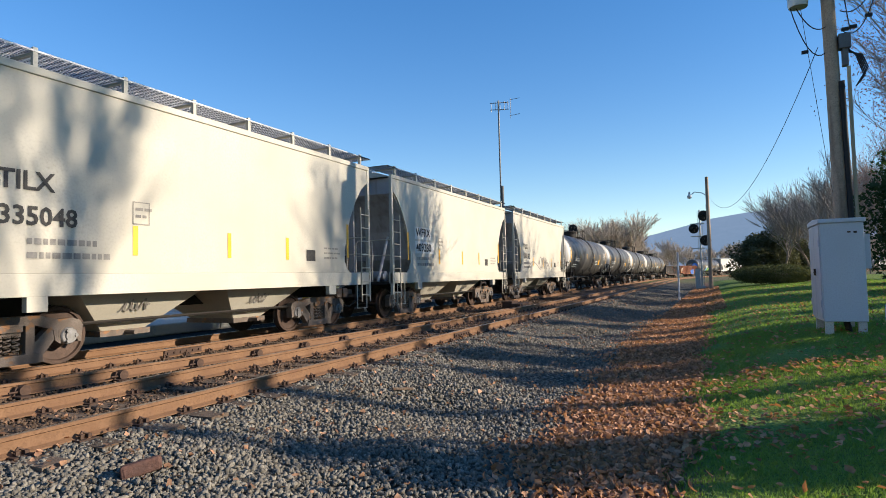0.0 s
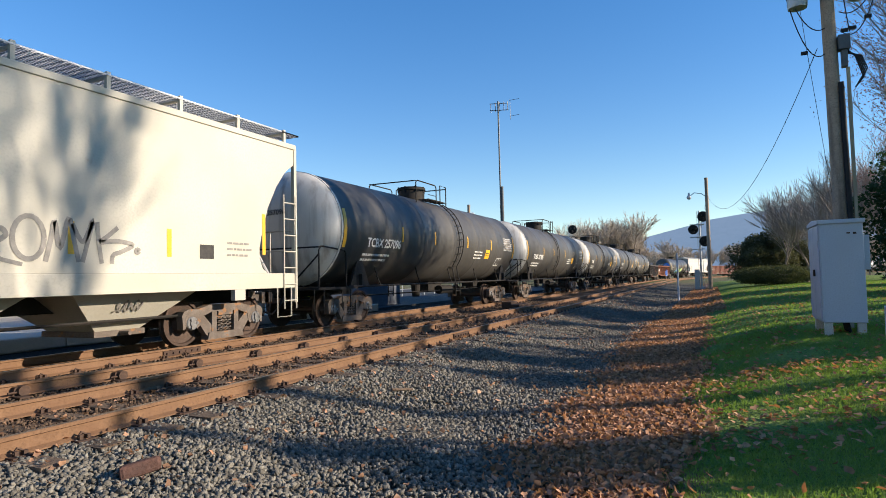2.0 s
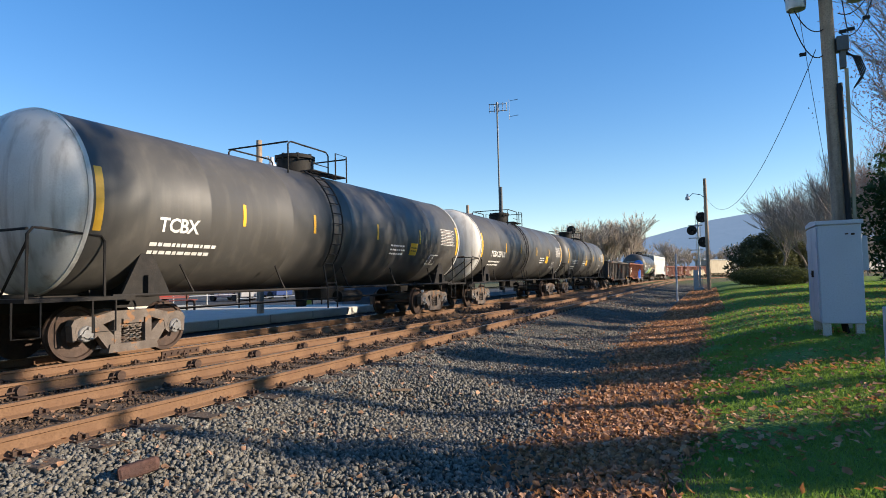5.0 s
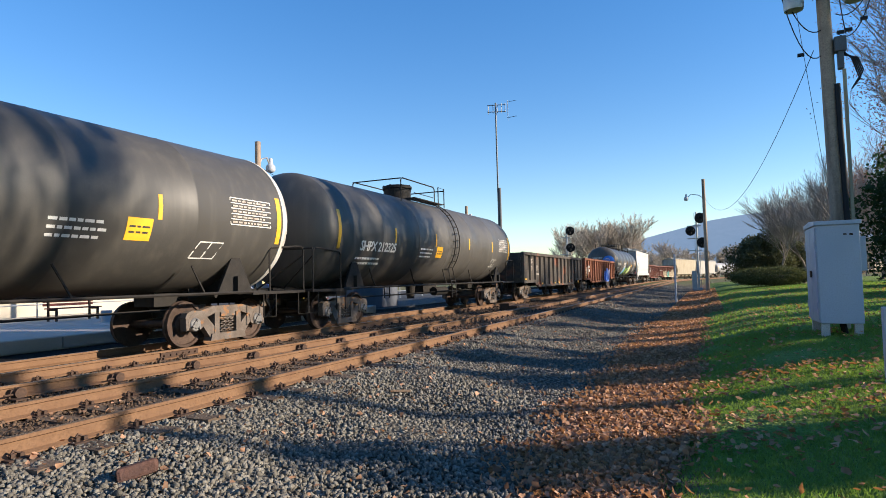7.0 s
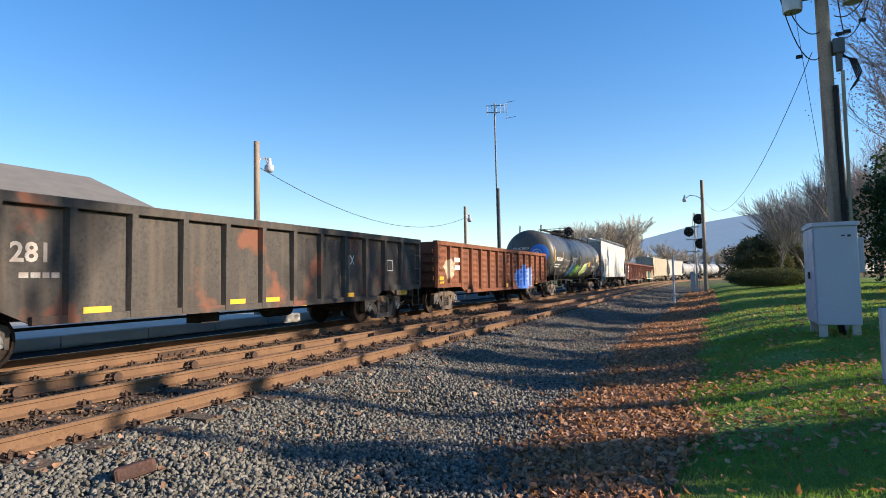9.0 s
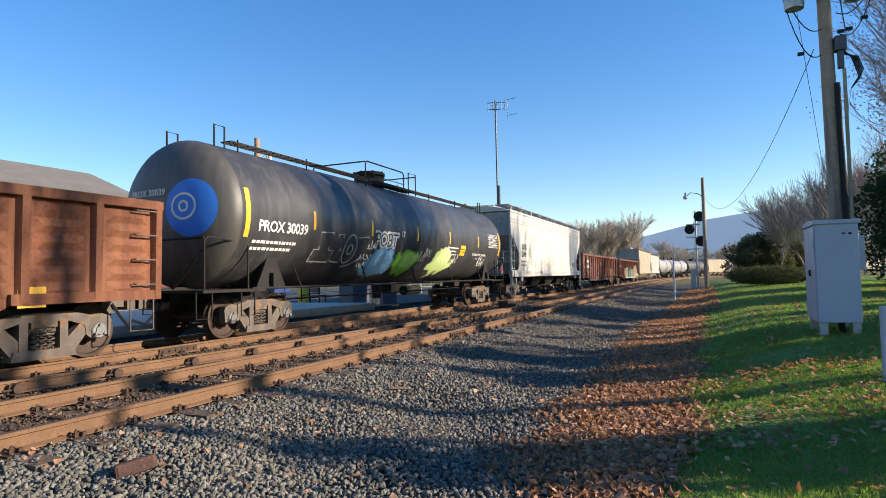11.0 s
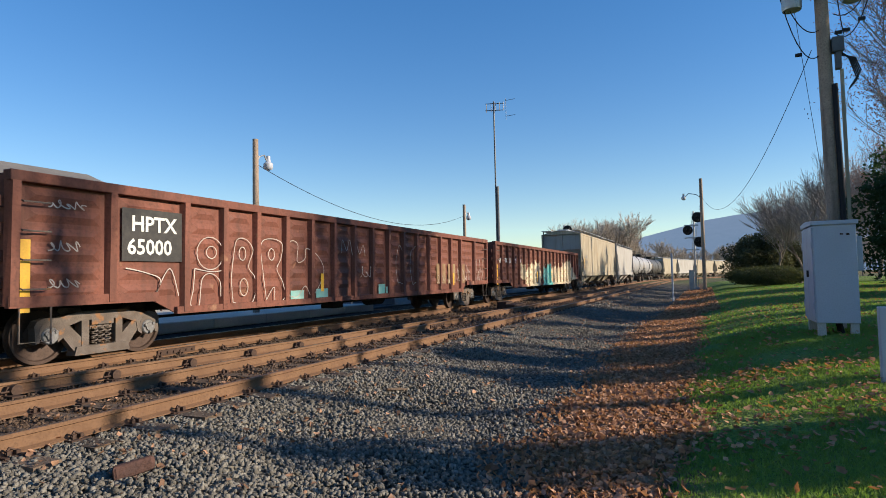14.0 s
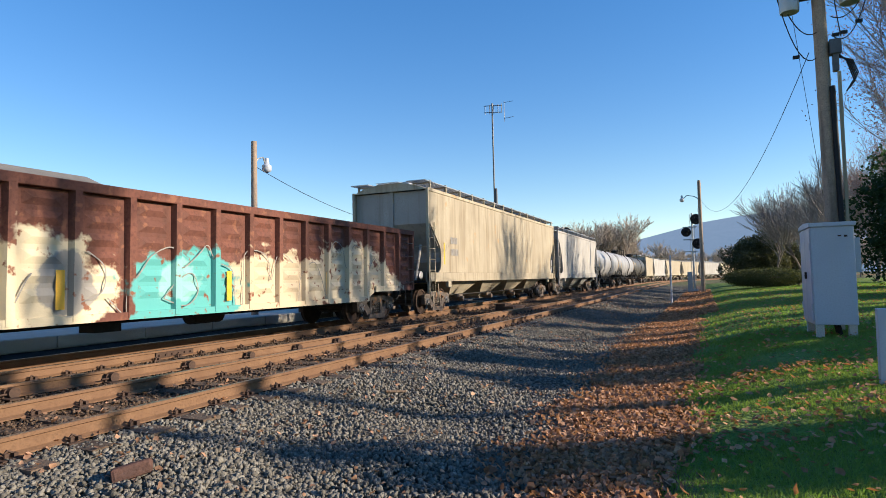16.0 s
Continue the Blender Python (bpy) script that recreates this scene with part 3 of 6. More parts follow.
        gbox(g, *sorted((s * (L - .2), s * (L - .12))), -.09, .09, 1.2, eave)
        part("end_post", g, end_paint, car)
        g = geo()
        gbox(g, *sorted((s * (L - 1.9), s * L)), -1.4, 1.4, sill - .36, sill - .28)
        part("end_platform", g, M_BLACK, car)
        for y in (-1, 1):
            g = geo()
            gtube(g, [(s * (L - .05), y * 1.42, 2.42), (s * (L - .05), y * .3, 2.42), (s * (L - .05), y * .22, 2.34), (s * (L - .05), y * .22, sill - .3)], .022, 6)
            gtube(g, [(s * (L - .05), y * 1.42, 1.95), (s * (L - .05), y * .22, 1.95)], .016, 5)
            gtube(g, [(s * (L - .05), y * .8, sill - .3), (s * (L - .05), y * .8, 2.42)], .016, 5)
            part("end_rail", g, paint, car)
            g = geo()
            gtube(g, [(s * (L - .12), y * .95, sill - .28), (s * (L - .35 - .55 * cut), y * .8, sill + 1.15)], .05, 8)
            part("slope_brace", g, end_paint, car)
            g = geo()
            gtube(g, [(s * (L - .3), y * .5, sill - .26), (s * (L - .42), y * .62, sill + .5), (s * (L - .5), y * .5, sill + .95), (s * (L - .75), y * .4, sill + .7)], .022, 6)
            part("brake_pipe", g, M_CAP, car)
        g = geo()
        glathe(g, [(-.55, .04), (-.52, .16), (.52, .16), (.55, .04)], 16, "y", (s * (L - .75), -.35, sill - .1))
        part("air_reservoir", g, M_GALV, car, "pale steel air reservoir", smooth=True)
    g = geo()
    glathe(g, [(-L + .25, .3), (-L + .2, .3)], 20, "x", (0, .7, 2.4))
    gbox(g, -L + .35, -L + .7, .35, 1.0, 1.5, 2.0)
    part("brake_wheel", g, M_STEEL, car)
    # bays
    reach = (L - 2.35) * 2 / bays
    for i in range(bays):
        c = -L + 2.35 + reach * (i + .5)
        g = geo()
        gfrustum(g, (c - reach * .48, c + reach * .48, -bay_y, bay_y, 1.32), (c - .42, c + .42, -.62, .62, .42))
        part("hopper_bay", g, bay_paint or paint, car)
        g = geo()
        gbox(g, c - .5, c + .5, -.7, .7, .34, .44)
        gtube(g, [(c, -.95, .39), (c, .95, .39)], .04, 8)
        if straight:
            gtube(g, [(c, -1.15, .45), (c, 1.15, .45)], .10, 12)
            gbox(g, c - .3, c + .3, -1.0, 1.0, .5, .62)
        part("outlet_gate", g, M_STEEL, car)
    g = geo()
    gbox(g, -L, L, -.2, .2, .78, 1.08)
    gtube(g, [(-L + 1, -.9, .62), (L - 1, -.9, .62)], .03, 6)
    part("centre_sill", g, M_BLACK, car)
    for s in (-1, 1):
        bogie(car, s * (L - 1.75))
    coupler(car, L, .6)
    side = on_side(-W)
    for text, size, du, z in marks:
        letters(text, size, -L + du, z, side, M_INK, car)
    for du, z0, z1 in stripes:
        patch("reflective_strip", -L + du, -L + du + .1, z0, z1, side, M_YELLOW, car, rows=1)
    if marks:
        bars(-L + 1.7, sill + .42, 2, side, M_SPRAY, car, 1.2, .09, .2)
        stroke("stencil_box", [[(-L + 3.4, 2.25), (-L + 3.72, 2.25), (-L + 3.72, 2.62), (-L + 3.4, 2.62), (-L + 3.4, 2.25)]], .025, side, M_SPRAY, car)
        bars(-L + 3.45, 2.36, 2, side, M_SPRAY, car, .22, .05, -.12)
        patch("data_plate", L - 2.9, L - 2.55, sill + .28, sill + .55, side, M_INK, car, rows=1)
        bars(L - 2.2, sill + .35, 3, side, M_SPRAY, car, .6, .04, -.12)
    return car, L


# ---- tank car ----
def head_rows(L, r, s, depth=.62):
    return [(s * (L + depth * math.sin(a)), r * math.cos(a) ** .8) for a in [math.pi / 2 * i / 8 for i in range(9)][:-1]] + [(s * (L + depth), .02)]


def tank(label, L, r, mid, paint, head_paint, marks, manway=-.4, rung=.5, rail=(-1.9, .7), stripes=(3.36, 5.78, 8.83, 11.6), band=True, placard=11.0, top_walk=False, ladders=(-1, 1)):
    car = new("tank_car")
    tagged(car, label, "railcar", "cars of the freight train")
    g = geo()
    seams = [(-L, r)]
    for k in range(1, 6):
        x = -L + 2 * L * k / 6
        seams += [(x - .02, r), (x, r + .006), (x + .02, r)]
    glathe(g, seams + [(L, r)], 64, "x", (0, 0, mid))
    part("tank_shell", g, paint, car, smooth=True)
    shell = on_shell(r, mid)
    for s in (-1, 1):
        g = geo()
        glathe(g, head_rows(L, r, s), 64, "x", (0, 0, mid))
        part("tank_head", g, head_paint, car, "white-painted domed head" if head_paint is M_HEAD else "", smooth=True)
        if band:
            g = geo()
            glathe(g, [(s * (L - .05), r), (s * (L - .05), r + .012), (s * (L + .03), r + .012), (s * (L + .03), r)], 64, "x", (0, 0, mid))
            part("head_band", g, head_paint, car, smooth=True)
        u = s * (L - .17)
        patch("reflective_strip", u - .07, u + .07, mid - .55, mid + .5, shell, M_YELLOW, car)
        # saddle, stub sill, deck and grab rails
        x = s * (L - 1.25)
        g = geo()
        for y in (-1, 1):
            gprism(g, [(x - .5, 1.06), (x + .5, 1.06), (x + .1, 1.82), (x - .1, 1.82)], y * 1.28 - .03, y * 1.28 + .03)
        gbox(g, x - .06, x + .06, -1.42, 1.42, 1.02, 1.4)
        gbox(g, x - .5, x + .5, -.5, .5, .95, 1.35)
        part("saddle", g, M_BLACK, car)
        g = geo()
        gbox(g, *sorted((s * (L - 2.4), s * (L + .95))), -.28, .28, .82, 1.12)
        gbox(g, *sorted((s * (L - .9), s * (L + .9))), -1.46, 1.46, 1.0, 1.06)
        part("end_deck", g, M_BLACK, car)
        g = geo()
        a, b = s * (L - .35), s * (L + .86)
        for y in (-1.44, 1.44):
            gtube(g, [(b, y, 1.05), (b, y, 2.0), (b - s * .08, y, 2.1), (b - s * .2, y, 2.1)], .022, 6)
            gtube(g, [(a, y, 1.05), (a, y, 1.95), (a + s * .06, y, 2.03), (b - s * .2, y, 2.1)], .022, 6)
            for q in (a, b):
                gtube(g, [(q - .2, y, 1.02), (q - .2, y, .5), (q + .2, y, .5), (q + .2, y, 1.02)], .016, 5)
        gtube(g, [(b, -1.44, 2.08), (b, 1.44, 2.08)], .022, 6)
        gtube(g, [(b, -1.44, 1.9), (b - s * .3, -.3, 1.1)], .022, 6)
        part("grab_rail", g, M_BLACK, car)
        bogie(car, s * (L - 1.2))
    g = geo()
    for y in (-1.42, 1.42):
        gtube(g, [(-L + .5, y, 1.06), (L - .5, y, 1.06)], .032, 6)
        for k in range(5):
            x = -L + 2.2 + (2 * L - 4.4) * k / 4
            gtube(g, [(x, y, 1.07), (x - .12, y * .97, 1.32), (x - .3, y * .98, 1.6)], .02, 5)
    part("side_rail", g, M_BLACK, car)
    g = geo()
    gbox(g, .3, 1.5, -.3, .3, .7, 1.15)
    glathe(g, [(-.9, .17), (.2, .17)], 14, "x", (1.8, -.45, .78))
    gtube(g, [(-L + 1.5, -.5, .75), (L - 1.5, -.5, .75)], .025, 5)
    glathe(g, [(.55, .14), (1.15, .2)], 16, "z", (-.2, 0, 0))
    part("brake_gear", g, M_BLACK, car)
    # manway, platform, rails, ladders
    top = mid + r
    g = geo()
    glathe(g, [(top - .12, .5), (top + .34, .5), (top + .36, .54), (top + .44, .54), (top + .48, .45), (top + .52, .1)], 28, "z", (manway, 0, 0))
    for k in range(8):
        a = 2 * math.pi * k / 8
        gbox(g, manway + .5 * math.cos(a) - .03, manway + .5 * math.cos(a) + .03, .5 * math.sin(a) - .03, .5 * math.sin(a) + .03, top + .28, top + .48)
    part("manway", g, M_BLACK, car, smooth=True)
    part("platform", grating(rail[0] + 1.0, rail[1], -.95, -.55, top - .08, every=.14), M_BLACK, car)
    g = geo()
    for y in (-.95, .95):
        gtube(g, [(rail[0], y, top - .3), (rail[0], y, top + .42), (rail[0] + .1, y, top + .5), (rail[1] - 1.0, y, top + .5), (rail[1] - .9, y, top + .42), (rail[1] - .9, y, top - .2)], .022, 6)
        gtube(g, [(rail[1] - .55, y, top - .2), (rail[1] - .55, y, top + .55), (rail[1], y, top + .55), (rail[1], y, top - .2)], .022, 6)
        gtube(g, [(rail[0] + 1.0, y, top + .1), (rail[1] - .9, y, top + .1)], .014, 5)
    for x in (rail[0], rail[1]):
        gtube(g, [(x, -.95, top + .48), (x, .95, top + .48)], .022, 6)
    part("safety_rail", g, M_BLACK, car)
    for y in ladders:
        arc = [(rung, y * (r + .09) * math.cos(a), mid + (r + .09) * math.sin(a)) for a in [radians(62 - 11 * k) for k in range(10)]]
        ladder(car, arc + [(rung, y * 1.46, 1.0), (rung, y * 1.46, .55)], (.42, 0, 0), 13, M_BLACK, .02)
    if top_walk:
        part("top_walkway", grating(-L + .6, L - .6, -.75, -.45, top + .02, every=.3, lines=3), M_BLACK, car)
        g = geo()
        for k in range(7):
            x = -L + .8 + (2 * L - 1.6) * k / 6
            gtube(g, [(x, -.75, top - .2), (x, -.75, top + .1)], .02, 5)
        for s in (-1, 1):
            for y in (-.7, .7):
                gtube(g, [(s * (L - .3) - .15, y, top - .25), (s * (L - .3) - .15, y, top + .32), (s * (L - .3) + .15, y, top + .32), (s * (L - .3) + .15, y, top - .25)], .022, 6)
        part("walkway_stand", g, M_BLACK, car)
    coupler(car, L + .9, .42)
    for text, size, du, z in marks:
        letters(text, size, -L + du, z, shell, M_CHALK, car, .93)
    if marks:
        def on_head(u, w, out=0.0):
            return (-L - .62 * math.sqrt(max(0, 1 - ((w - mid) ** 2 + u * u) / r ** 2)) ** .8 - .03, -u, w)

        letters(marks[0][0], .2, -.95, mid + .35, on_head, M_INK if head_paint is M_HEAD else M_CHALK, car)
        bars(-L + marks[0][2] - .1, marks[0][3] - .28, 2, shell, M_CHALK, car, 1.5, .07, .16)
        bars(-L + placard - 1.3, mid - .4, 3, shell, M_CHALK, car, .95, .05, .13)
        stroke("stencil_box", [[(L - 2.5, mid - .95), (L - 1.9, mid - .95), (L - 1.75, mid - .6), (L - 2.35, mid - .6), (L - 2.5, mid - .95)], [(L - 2.2, mid - .95), (L - 2.05, mid - .6)]], .03, shell, M_CHALK, car)
        lines = [[(L - 1.65, mid - .2 + w * .11), (L - .45, mid - .2 + w * .11)] for w in range(6)] + [[(L - 1.65 + k * .4, mid - .2), (L - 1.65 + k * .4, mid + .35)] for k in range(4)]
        stroke("data_table", lines, .02, shell, M_CHALK, car)
        for k in range(5):
            bars(L - 1.6, mid - .165 + k * .11, 1, shell, M_FADED, car, 1.1, .035)
    if placard:
        patch("placard", -L + placard, -L + placard + .5, mid - .65, mid - .25, shell, M_PLACARD, car, "orange warning placard", slant=.04)
        if marks:
            bars(-L + placard + .06, mid - .52, 2, shell, M_INK, car, .36, .035, -.1)
    for du in stripes:
        patch("reflective_strip", -L + du, -L + du + .09, mid - .25, mid + .2, shell, M_YELLOW, car)
    return car, L


# ---- gondola ----
def gondola(label, L, low, top, ribs, paint, marks, ink, stripes=(), ripple=False, wide=0.0, first=0.0):
    car = new("gondola_car")
    tagged(car, label, "railcar", "cars of the freight train")
    W = 1.47
    drop = L - 2.9
    edge = L - .07
    inner = edge - 2 * wide
    if wide:
        places = [-edge, -edge + wide] + [-inner + 2 * inner * i / (ribs - 4) for i in range(ribs - 3)] + [edge - wide, edge]
    elif first:
        places = [-edge] + [(edge - first) * (2 * i / (ribs - 2) - 1) for i in range(ribs - 1)] + [edge]
    else:
        places = [-edge + 2 * edge * i / ribs for i in range(ribs + 1)]
    for y in (-1, 1):
        g = geo()
        gprism(g, [(-L, low + .25), (-drop - .5, low + .25), (-drop, low), (drop, low), (drop + .5, low + .25), (L, low + .25), (L, top), (-L, top)], *sorted((y * (W - .1), y * (W - .06))))
        if ripple:
            for i in range(ribs):
                a, b = places[i], places[i + 1]
                for k in range(6):
                    z = low + .42 + (top - low - .6) * k / 5
                    yb, yp, n = y * (W - .068), y * (W - .022), len(g[0])
                    g[0].extend([(a + .14, yb, z - .13), (b - .14, yb, z - .13), (b - .14, yb, z + .13), (a + .14, yb, z + .13), (a + .32, yp, z), (b - .32, yp, z)])
                    g[1].extend([(n, n + 1, n + 5, n + 4), (n + 1, n + 2, n + 5), (n + 2, n + 3, n + 4, n + 5), (n + 3, n, n + 4)])
        part("side_sheet", g, paint, car)
        g = geo()
        gbox(g, -L - .02, L + .02, *sorted((y * (W - .12), y * (W + .06))), top - .02, top + .14)
        part("top_chord", g, paint, car, bevel=.015)
        g = geo()
        gbox(g, -drop, drop, *sorted((y * (W - .08), y * (W + .02))), low - .03, low + .1)
        for s in (-1, 1):
            gbox(g, *sorted((s * (drop + .4), s * L)), *sorted((y * (W - .08), y * (W + .02))), low + .22, low + .38)
        part("bottom_sill", g, paint, car)
        for x in places:
            g = geo()
            bottom = low + (.25 if abs(x) > drop + .2 else 0)
            v, f = g
            o = y * (W - .07)
            for z in (bottom, top - .01):
                d = .13 if z > bottom else .10
                v += [(x - .10, o, z), (x - .06, o + y * d, z), (x + .06, o + y * d, z), (x + .10, o, z)]
            f += [(0, 1, 5, 4), (1, 2, 6, 5), (2, 3, 7, 6), (3, 0, 4, 7), (3, 2, 1, 0), (4, 5, 6, 7)]
            part("rib", g, paint, car)
        for s in (-1, 1):
            for k in range(4):
                g = geo()
                z = low + .5 + k * .42
                gtube(g, [(s * (L - .55), y * (W + .0), z), (s * (L - .55), y * (W + .07), z - .02), (s * (L - .15), y * (W + .07), z - .02), (s * (L - .15), y * W, z)], .014, 5)
                part("grab_iron", g, M_STEEL, car)
            g = geo()
            gtube(g, [(s * (L - .6), y * W, low + .3), (s * (L - .6), y * W, .42), (s * (L - .15), y * W, .42), (s * (L - .15), y * W, low + .3)], .016, 5)
            part("step_iron", g, M_STEEL, car)
    for s in (-1, 1):
        g = geo()
        gbox(g, *sorted((s * (L - .06), s * L)), -W + .1, W - .1, low + .25, top + .1)
        for k in range(4):
            z = low + .5 + k * (top - low - .5) / 4
            gbox(g, *sorted((s * L, s * (L + .07))), -W + .12, W - .12, z, z + .16)
        part("end_sheet", g, paint, car)
        bogie(car, s * (L - 1.75))
    g = geo()
    gbox(g, -L + .05, L - .05, -W + .1, W - .1, low + .3, low + .36)
    part("floor_plate", g, M_BLACK, car)
    g = geo()
    gbox(g, -L, L, -.2, .2, .7, 1.0)
    for k in range(7):
        x = -drop + 2 * drop * k / 6
        gbox(g, x - .08, x + .08, -W + .12, W - .12, low + .05, low + .3)
    gtube(g, [(-drop, -.7, .6), (drop, -.7, .6)], .03, 6)
    glathe(g, [(-.4, .2), (.4, .2)], 14, "x", (1.5, -.6, .62))
    gbox(g, -1.2, -.7, -.9, -.5, .45, .72)
    part("underframe", g, M_BLACK, car)
    coupler(car, L, .6)
    side = on_side(-W + (.018 if ripple else .062))
    for text, size, du, z in marks:
        letters(text, size, -L + du, z, side, ink, car)
    for du, z0, z1, wide in stripes:
        patch("reflective_strip", -L + du, -L + du + wide, z0, z1, side, M_YELLOW, car, rows=1, out=.012)
    return car, L

# ---- the train, front to rear: car and the place of its middle at the start ----
SPEED = 13.9
TRAIN = []


def joined(made, middle):
    TRAIN.append((made[0], middle))
    return made


def scribble(seed, u, w, wide, high, turns):
    rnd = random.Random(seed)
    line = []
    for i in range(turns * 15 + 1):
        t = i / 15
        line.append((u + wide * t / turns + (.32 + .2 * math.sin(seed * 1.7 + t * 2.3)) * math.sin(t * 2 * math.pi) * wide / turns, w + high * (.5 - .5 * math.cos(t * 2 * math.pi * .93)) * (.75 + .25 * math.sin(seed + t * 3))))
    return line


STRIPES = ((1.02, 1.82, 2.7), (3.4, 1.72, 2.22), (5.55, 1.72, 2.22), (7.35, 1.72, 2.22), (9.83, 1.82, 2.7))
for digits, code, middle, mark in (("335048", "TILX", 9.1, 1.3), ("409280", "WFRX", 21.4, 1.62), ("335142", "TILX", 33.65, 1.62)):
    car, L = joined(hopper("cream two-bay covered hopper car with ends greyed for shade", 5.5, 4.36, 2, M_CREAM, M_SHADE_END,
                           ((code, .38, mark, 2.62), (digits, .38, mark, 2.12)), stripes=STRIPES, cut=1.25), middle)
    side = on_side(-1.53)
    if code == "WFRX":
        patch("number_panel", -L + 1.55, -L + 2.75, 2.52, 2.92, side, M_CHALK, car, rows=1, out=.004)
        patch("number_panel", -L + 1.55, -L + 3.0, 2.05, 2.45, side, M_CHALK, car, rows=1, out=.004)
    for b in (-1, 1):
        stroke("chalk_scrawl", [scribble(3 + b, b * 1.57 - .35, .78, .55, .22, 5)], .03, lambda u, w, out=0.0: (u, -1.42 + (1.32 - w) * .89 - .03, w), M_SPRAY, car)
    if digits == "335142":
        wave = [(-L + 2.4 + .25 * i, 1.62 + .28 * math.sin(i * .42) + .018 * i) for i in range(11)]
        stroke("spray_line", [wave], .06, side, M_SPRAY, car, "grey sprayed wavy line")
        tag = [loop(-.52, 1.94, .22, .31), flowing([(-.28, 1.6), (-.2, 1.95), (-.15, 2.2), (-.07, 1.8), (.06, 2.26), (.14, 1.95), (.22, 1.6)]), flowing([(.12, 2.18), (.22, 1.98), (.31, 1.93), (.45, 2.26), (.36, 1.9), (.28, 1.6)]),
               flowing([(.52, 2.24), (.55, 1.9), (.6, 1.58)]), flowing([(.88, 2.17), (.7, 2.02), (.58, 1.92), (.85, 1.95), (1.16, 1.9), (.95, 1.78), (.8, 1.72), (.78, 1.58)]), flowing([(-.98, 1.85), (-.9, 2.05), (-.82, 1.96), (-.95, 1.86)]), loop(1.25, 1.8, .03, .03, 8)]
        for line in tag:
            stroke("spray_tag", [line], .075, side, M_SPRAY, car, "dark sprayed tag")

for digits, middle, rung in (("257096", 48.5, .5), ("257383", 65.8, -.8), ("", 83.25, -.8), ("257131", 100.75, -.8)):
    joined(tank("black tank car with white domed ends and white lettering", 7.5, 1.57, 2.65, M_TANK, M_HEAD, ((("TCBX " + digits).strip(), .36, 1.32, 2.17),), rung=rung), middle)
joined(tank("all-black tank car with white lettering and orange placard", 7.4, 1.57, 2.65, M_TANK, M_TANK, (("SHPX 212325", .39, 1.25, 2.1),), manway=-1.1, rung=.6, rail=(-2.6, 1.0), stripes=(3.2, 6.2, 9.4, 12.2), placard=6.35, band=False), 117.75)
car, L = joined(gondola("faded black gondola car with stained side panels", 7.8, .72, 2.46, 14, M_BLACK_GON, (("NS", .36, 1.53, 2.02), ("19", .38, 1.56, 1.61), ("281", .40, 2.62, 1.62)), M_FADED,
                        ((.36, 1.0, 1.2, .48), (3.72, .76, .92, .48), (6.85, .76, .92, .46), (7.95, .76, .92, .46), (11.1, .78, .93, .46), (14.25, .78, .95, .46)), first=1.25), 135.5)
side = on_side(-1.408)
bars(-L + 2.75, 1.38, 1, side, M_FADED, car, .55, .08)
stroke("chalk_cross", [[(L - 4.2, 1.7), (L - 4.02, 1.95)], [(L - 4.2, 1.95), (L - 4.02, 1.7)]], .035, side, M_CHALK, car)
stroke("stencil_box", [[(L - 2.15, 1.55), (L - 1.8, 1.55), (L - 1.8, 1.86), (L - 2.15, 1.86), (L - 2.15, 1.55)]], .03, side, M_CHALK, car)
car, L = joined(gondola("orange-brown gondola car with blue sprayed patches", 7.95, .72, 2.52, 14, M_ORANGE_GON, (), M_CHALK, ((.25, .95, 1.35, .4), (8.0, .78, 1.0, .4), (13.5, .9, 1.2, .4)), True), 152.65)
bars(-L + 1.7, 1.9, 2, on_side(-1.452), M_CHALK, car, .8, .18, .3)

M_RED = surface("red_placard", (0.45, 0.03, 0.025), None, 5, 0.5, bump=0)
M_PROX = surface("sprayed_black_tank_paint", (0.030, 0.030, 0.032), (0.05, 0.048, 0.047), 0.5, 0.42, bump=0.04, grain=30, streaks=(0.10, 0.095, 0.09), streak_amount=0.5,
                 blobs=((-2.2, 1.69, .85, .42, (0.16, 0.38, 0.58)), (-.6, 1.74, .82, .47, (0.22, 0.52, 0.03)), (-.45, 1.8, .5, .26, (0.42, 0.66, 0.12)), (2.2, 1.83, .95, .5, (0.58, 0.72, 0.26))))
car, L = joined(tank("long black tank car sprayed with blue, green and white graffiti", 8.4, 1.62, 2.69, M_PROX, M_TANK, (("PROX 30039", .34, .5, 2.3),), manway=-.6, rung=-2.2, rail=(-2.4, 1.0), stripes=(2.45, 5.2, 8.15, 10.85, 13.85), placard=12.0, band=False, top_walk=True, ladders=(1,)), 170.9)
shell = on_shell(1.62, 2.69)
stroke("spray_outline", [[(-5.8, 1.6), (-5.75, 1.95), (-5.55, 1.95), (-5.6, 2.4), (-5.05, 2.42), (-5.15, 1.95), (-4.9, 1.95), (-4.95, 1.6), (-5.8, 1.6)], [(-4.85, 1.62), (-4.8, 2.38), (-4.55, 2.4), (-4.6, 1.95), (-4.4, 1.95), (-4.45, 1.6), (-4.85, 1.62)],
                         [(-4.15 + .3 * math.cos(a * .45), 2.0 + .42 * math.sin(a * .45)) for a in range(15)], [(-4.15 + .12 * math.cos(a * .45), 2.0 + .14 * math.sin(a * .45)) for a in range(15)], [(-3.85, 2.35), (-3.3, 2.4), (-3.45, 1.75), (-3.9, 1.5), (-4.2, 1.45)]], .045, shell, M_FADED, car, "white sprayed outline letters")
stroke("spray_tag", [scribble(14, 5.9, 1.6, .8, .4, 4)], .028, shell, M_CHALK, car, "white sprayed tag")
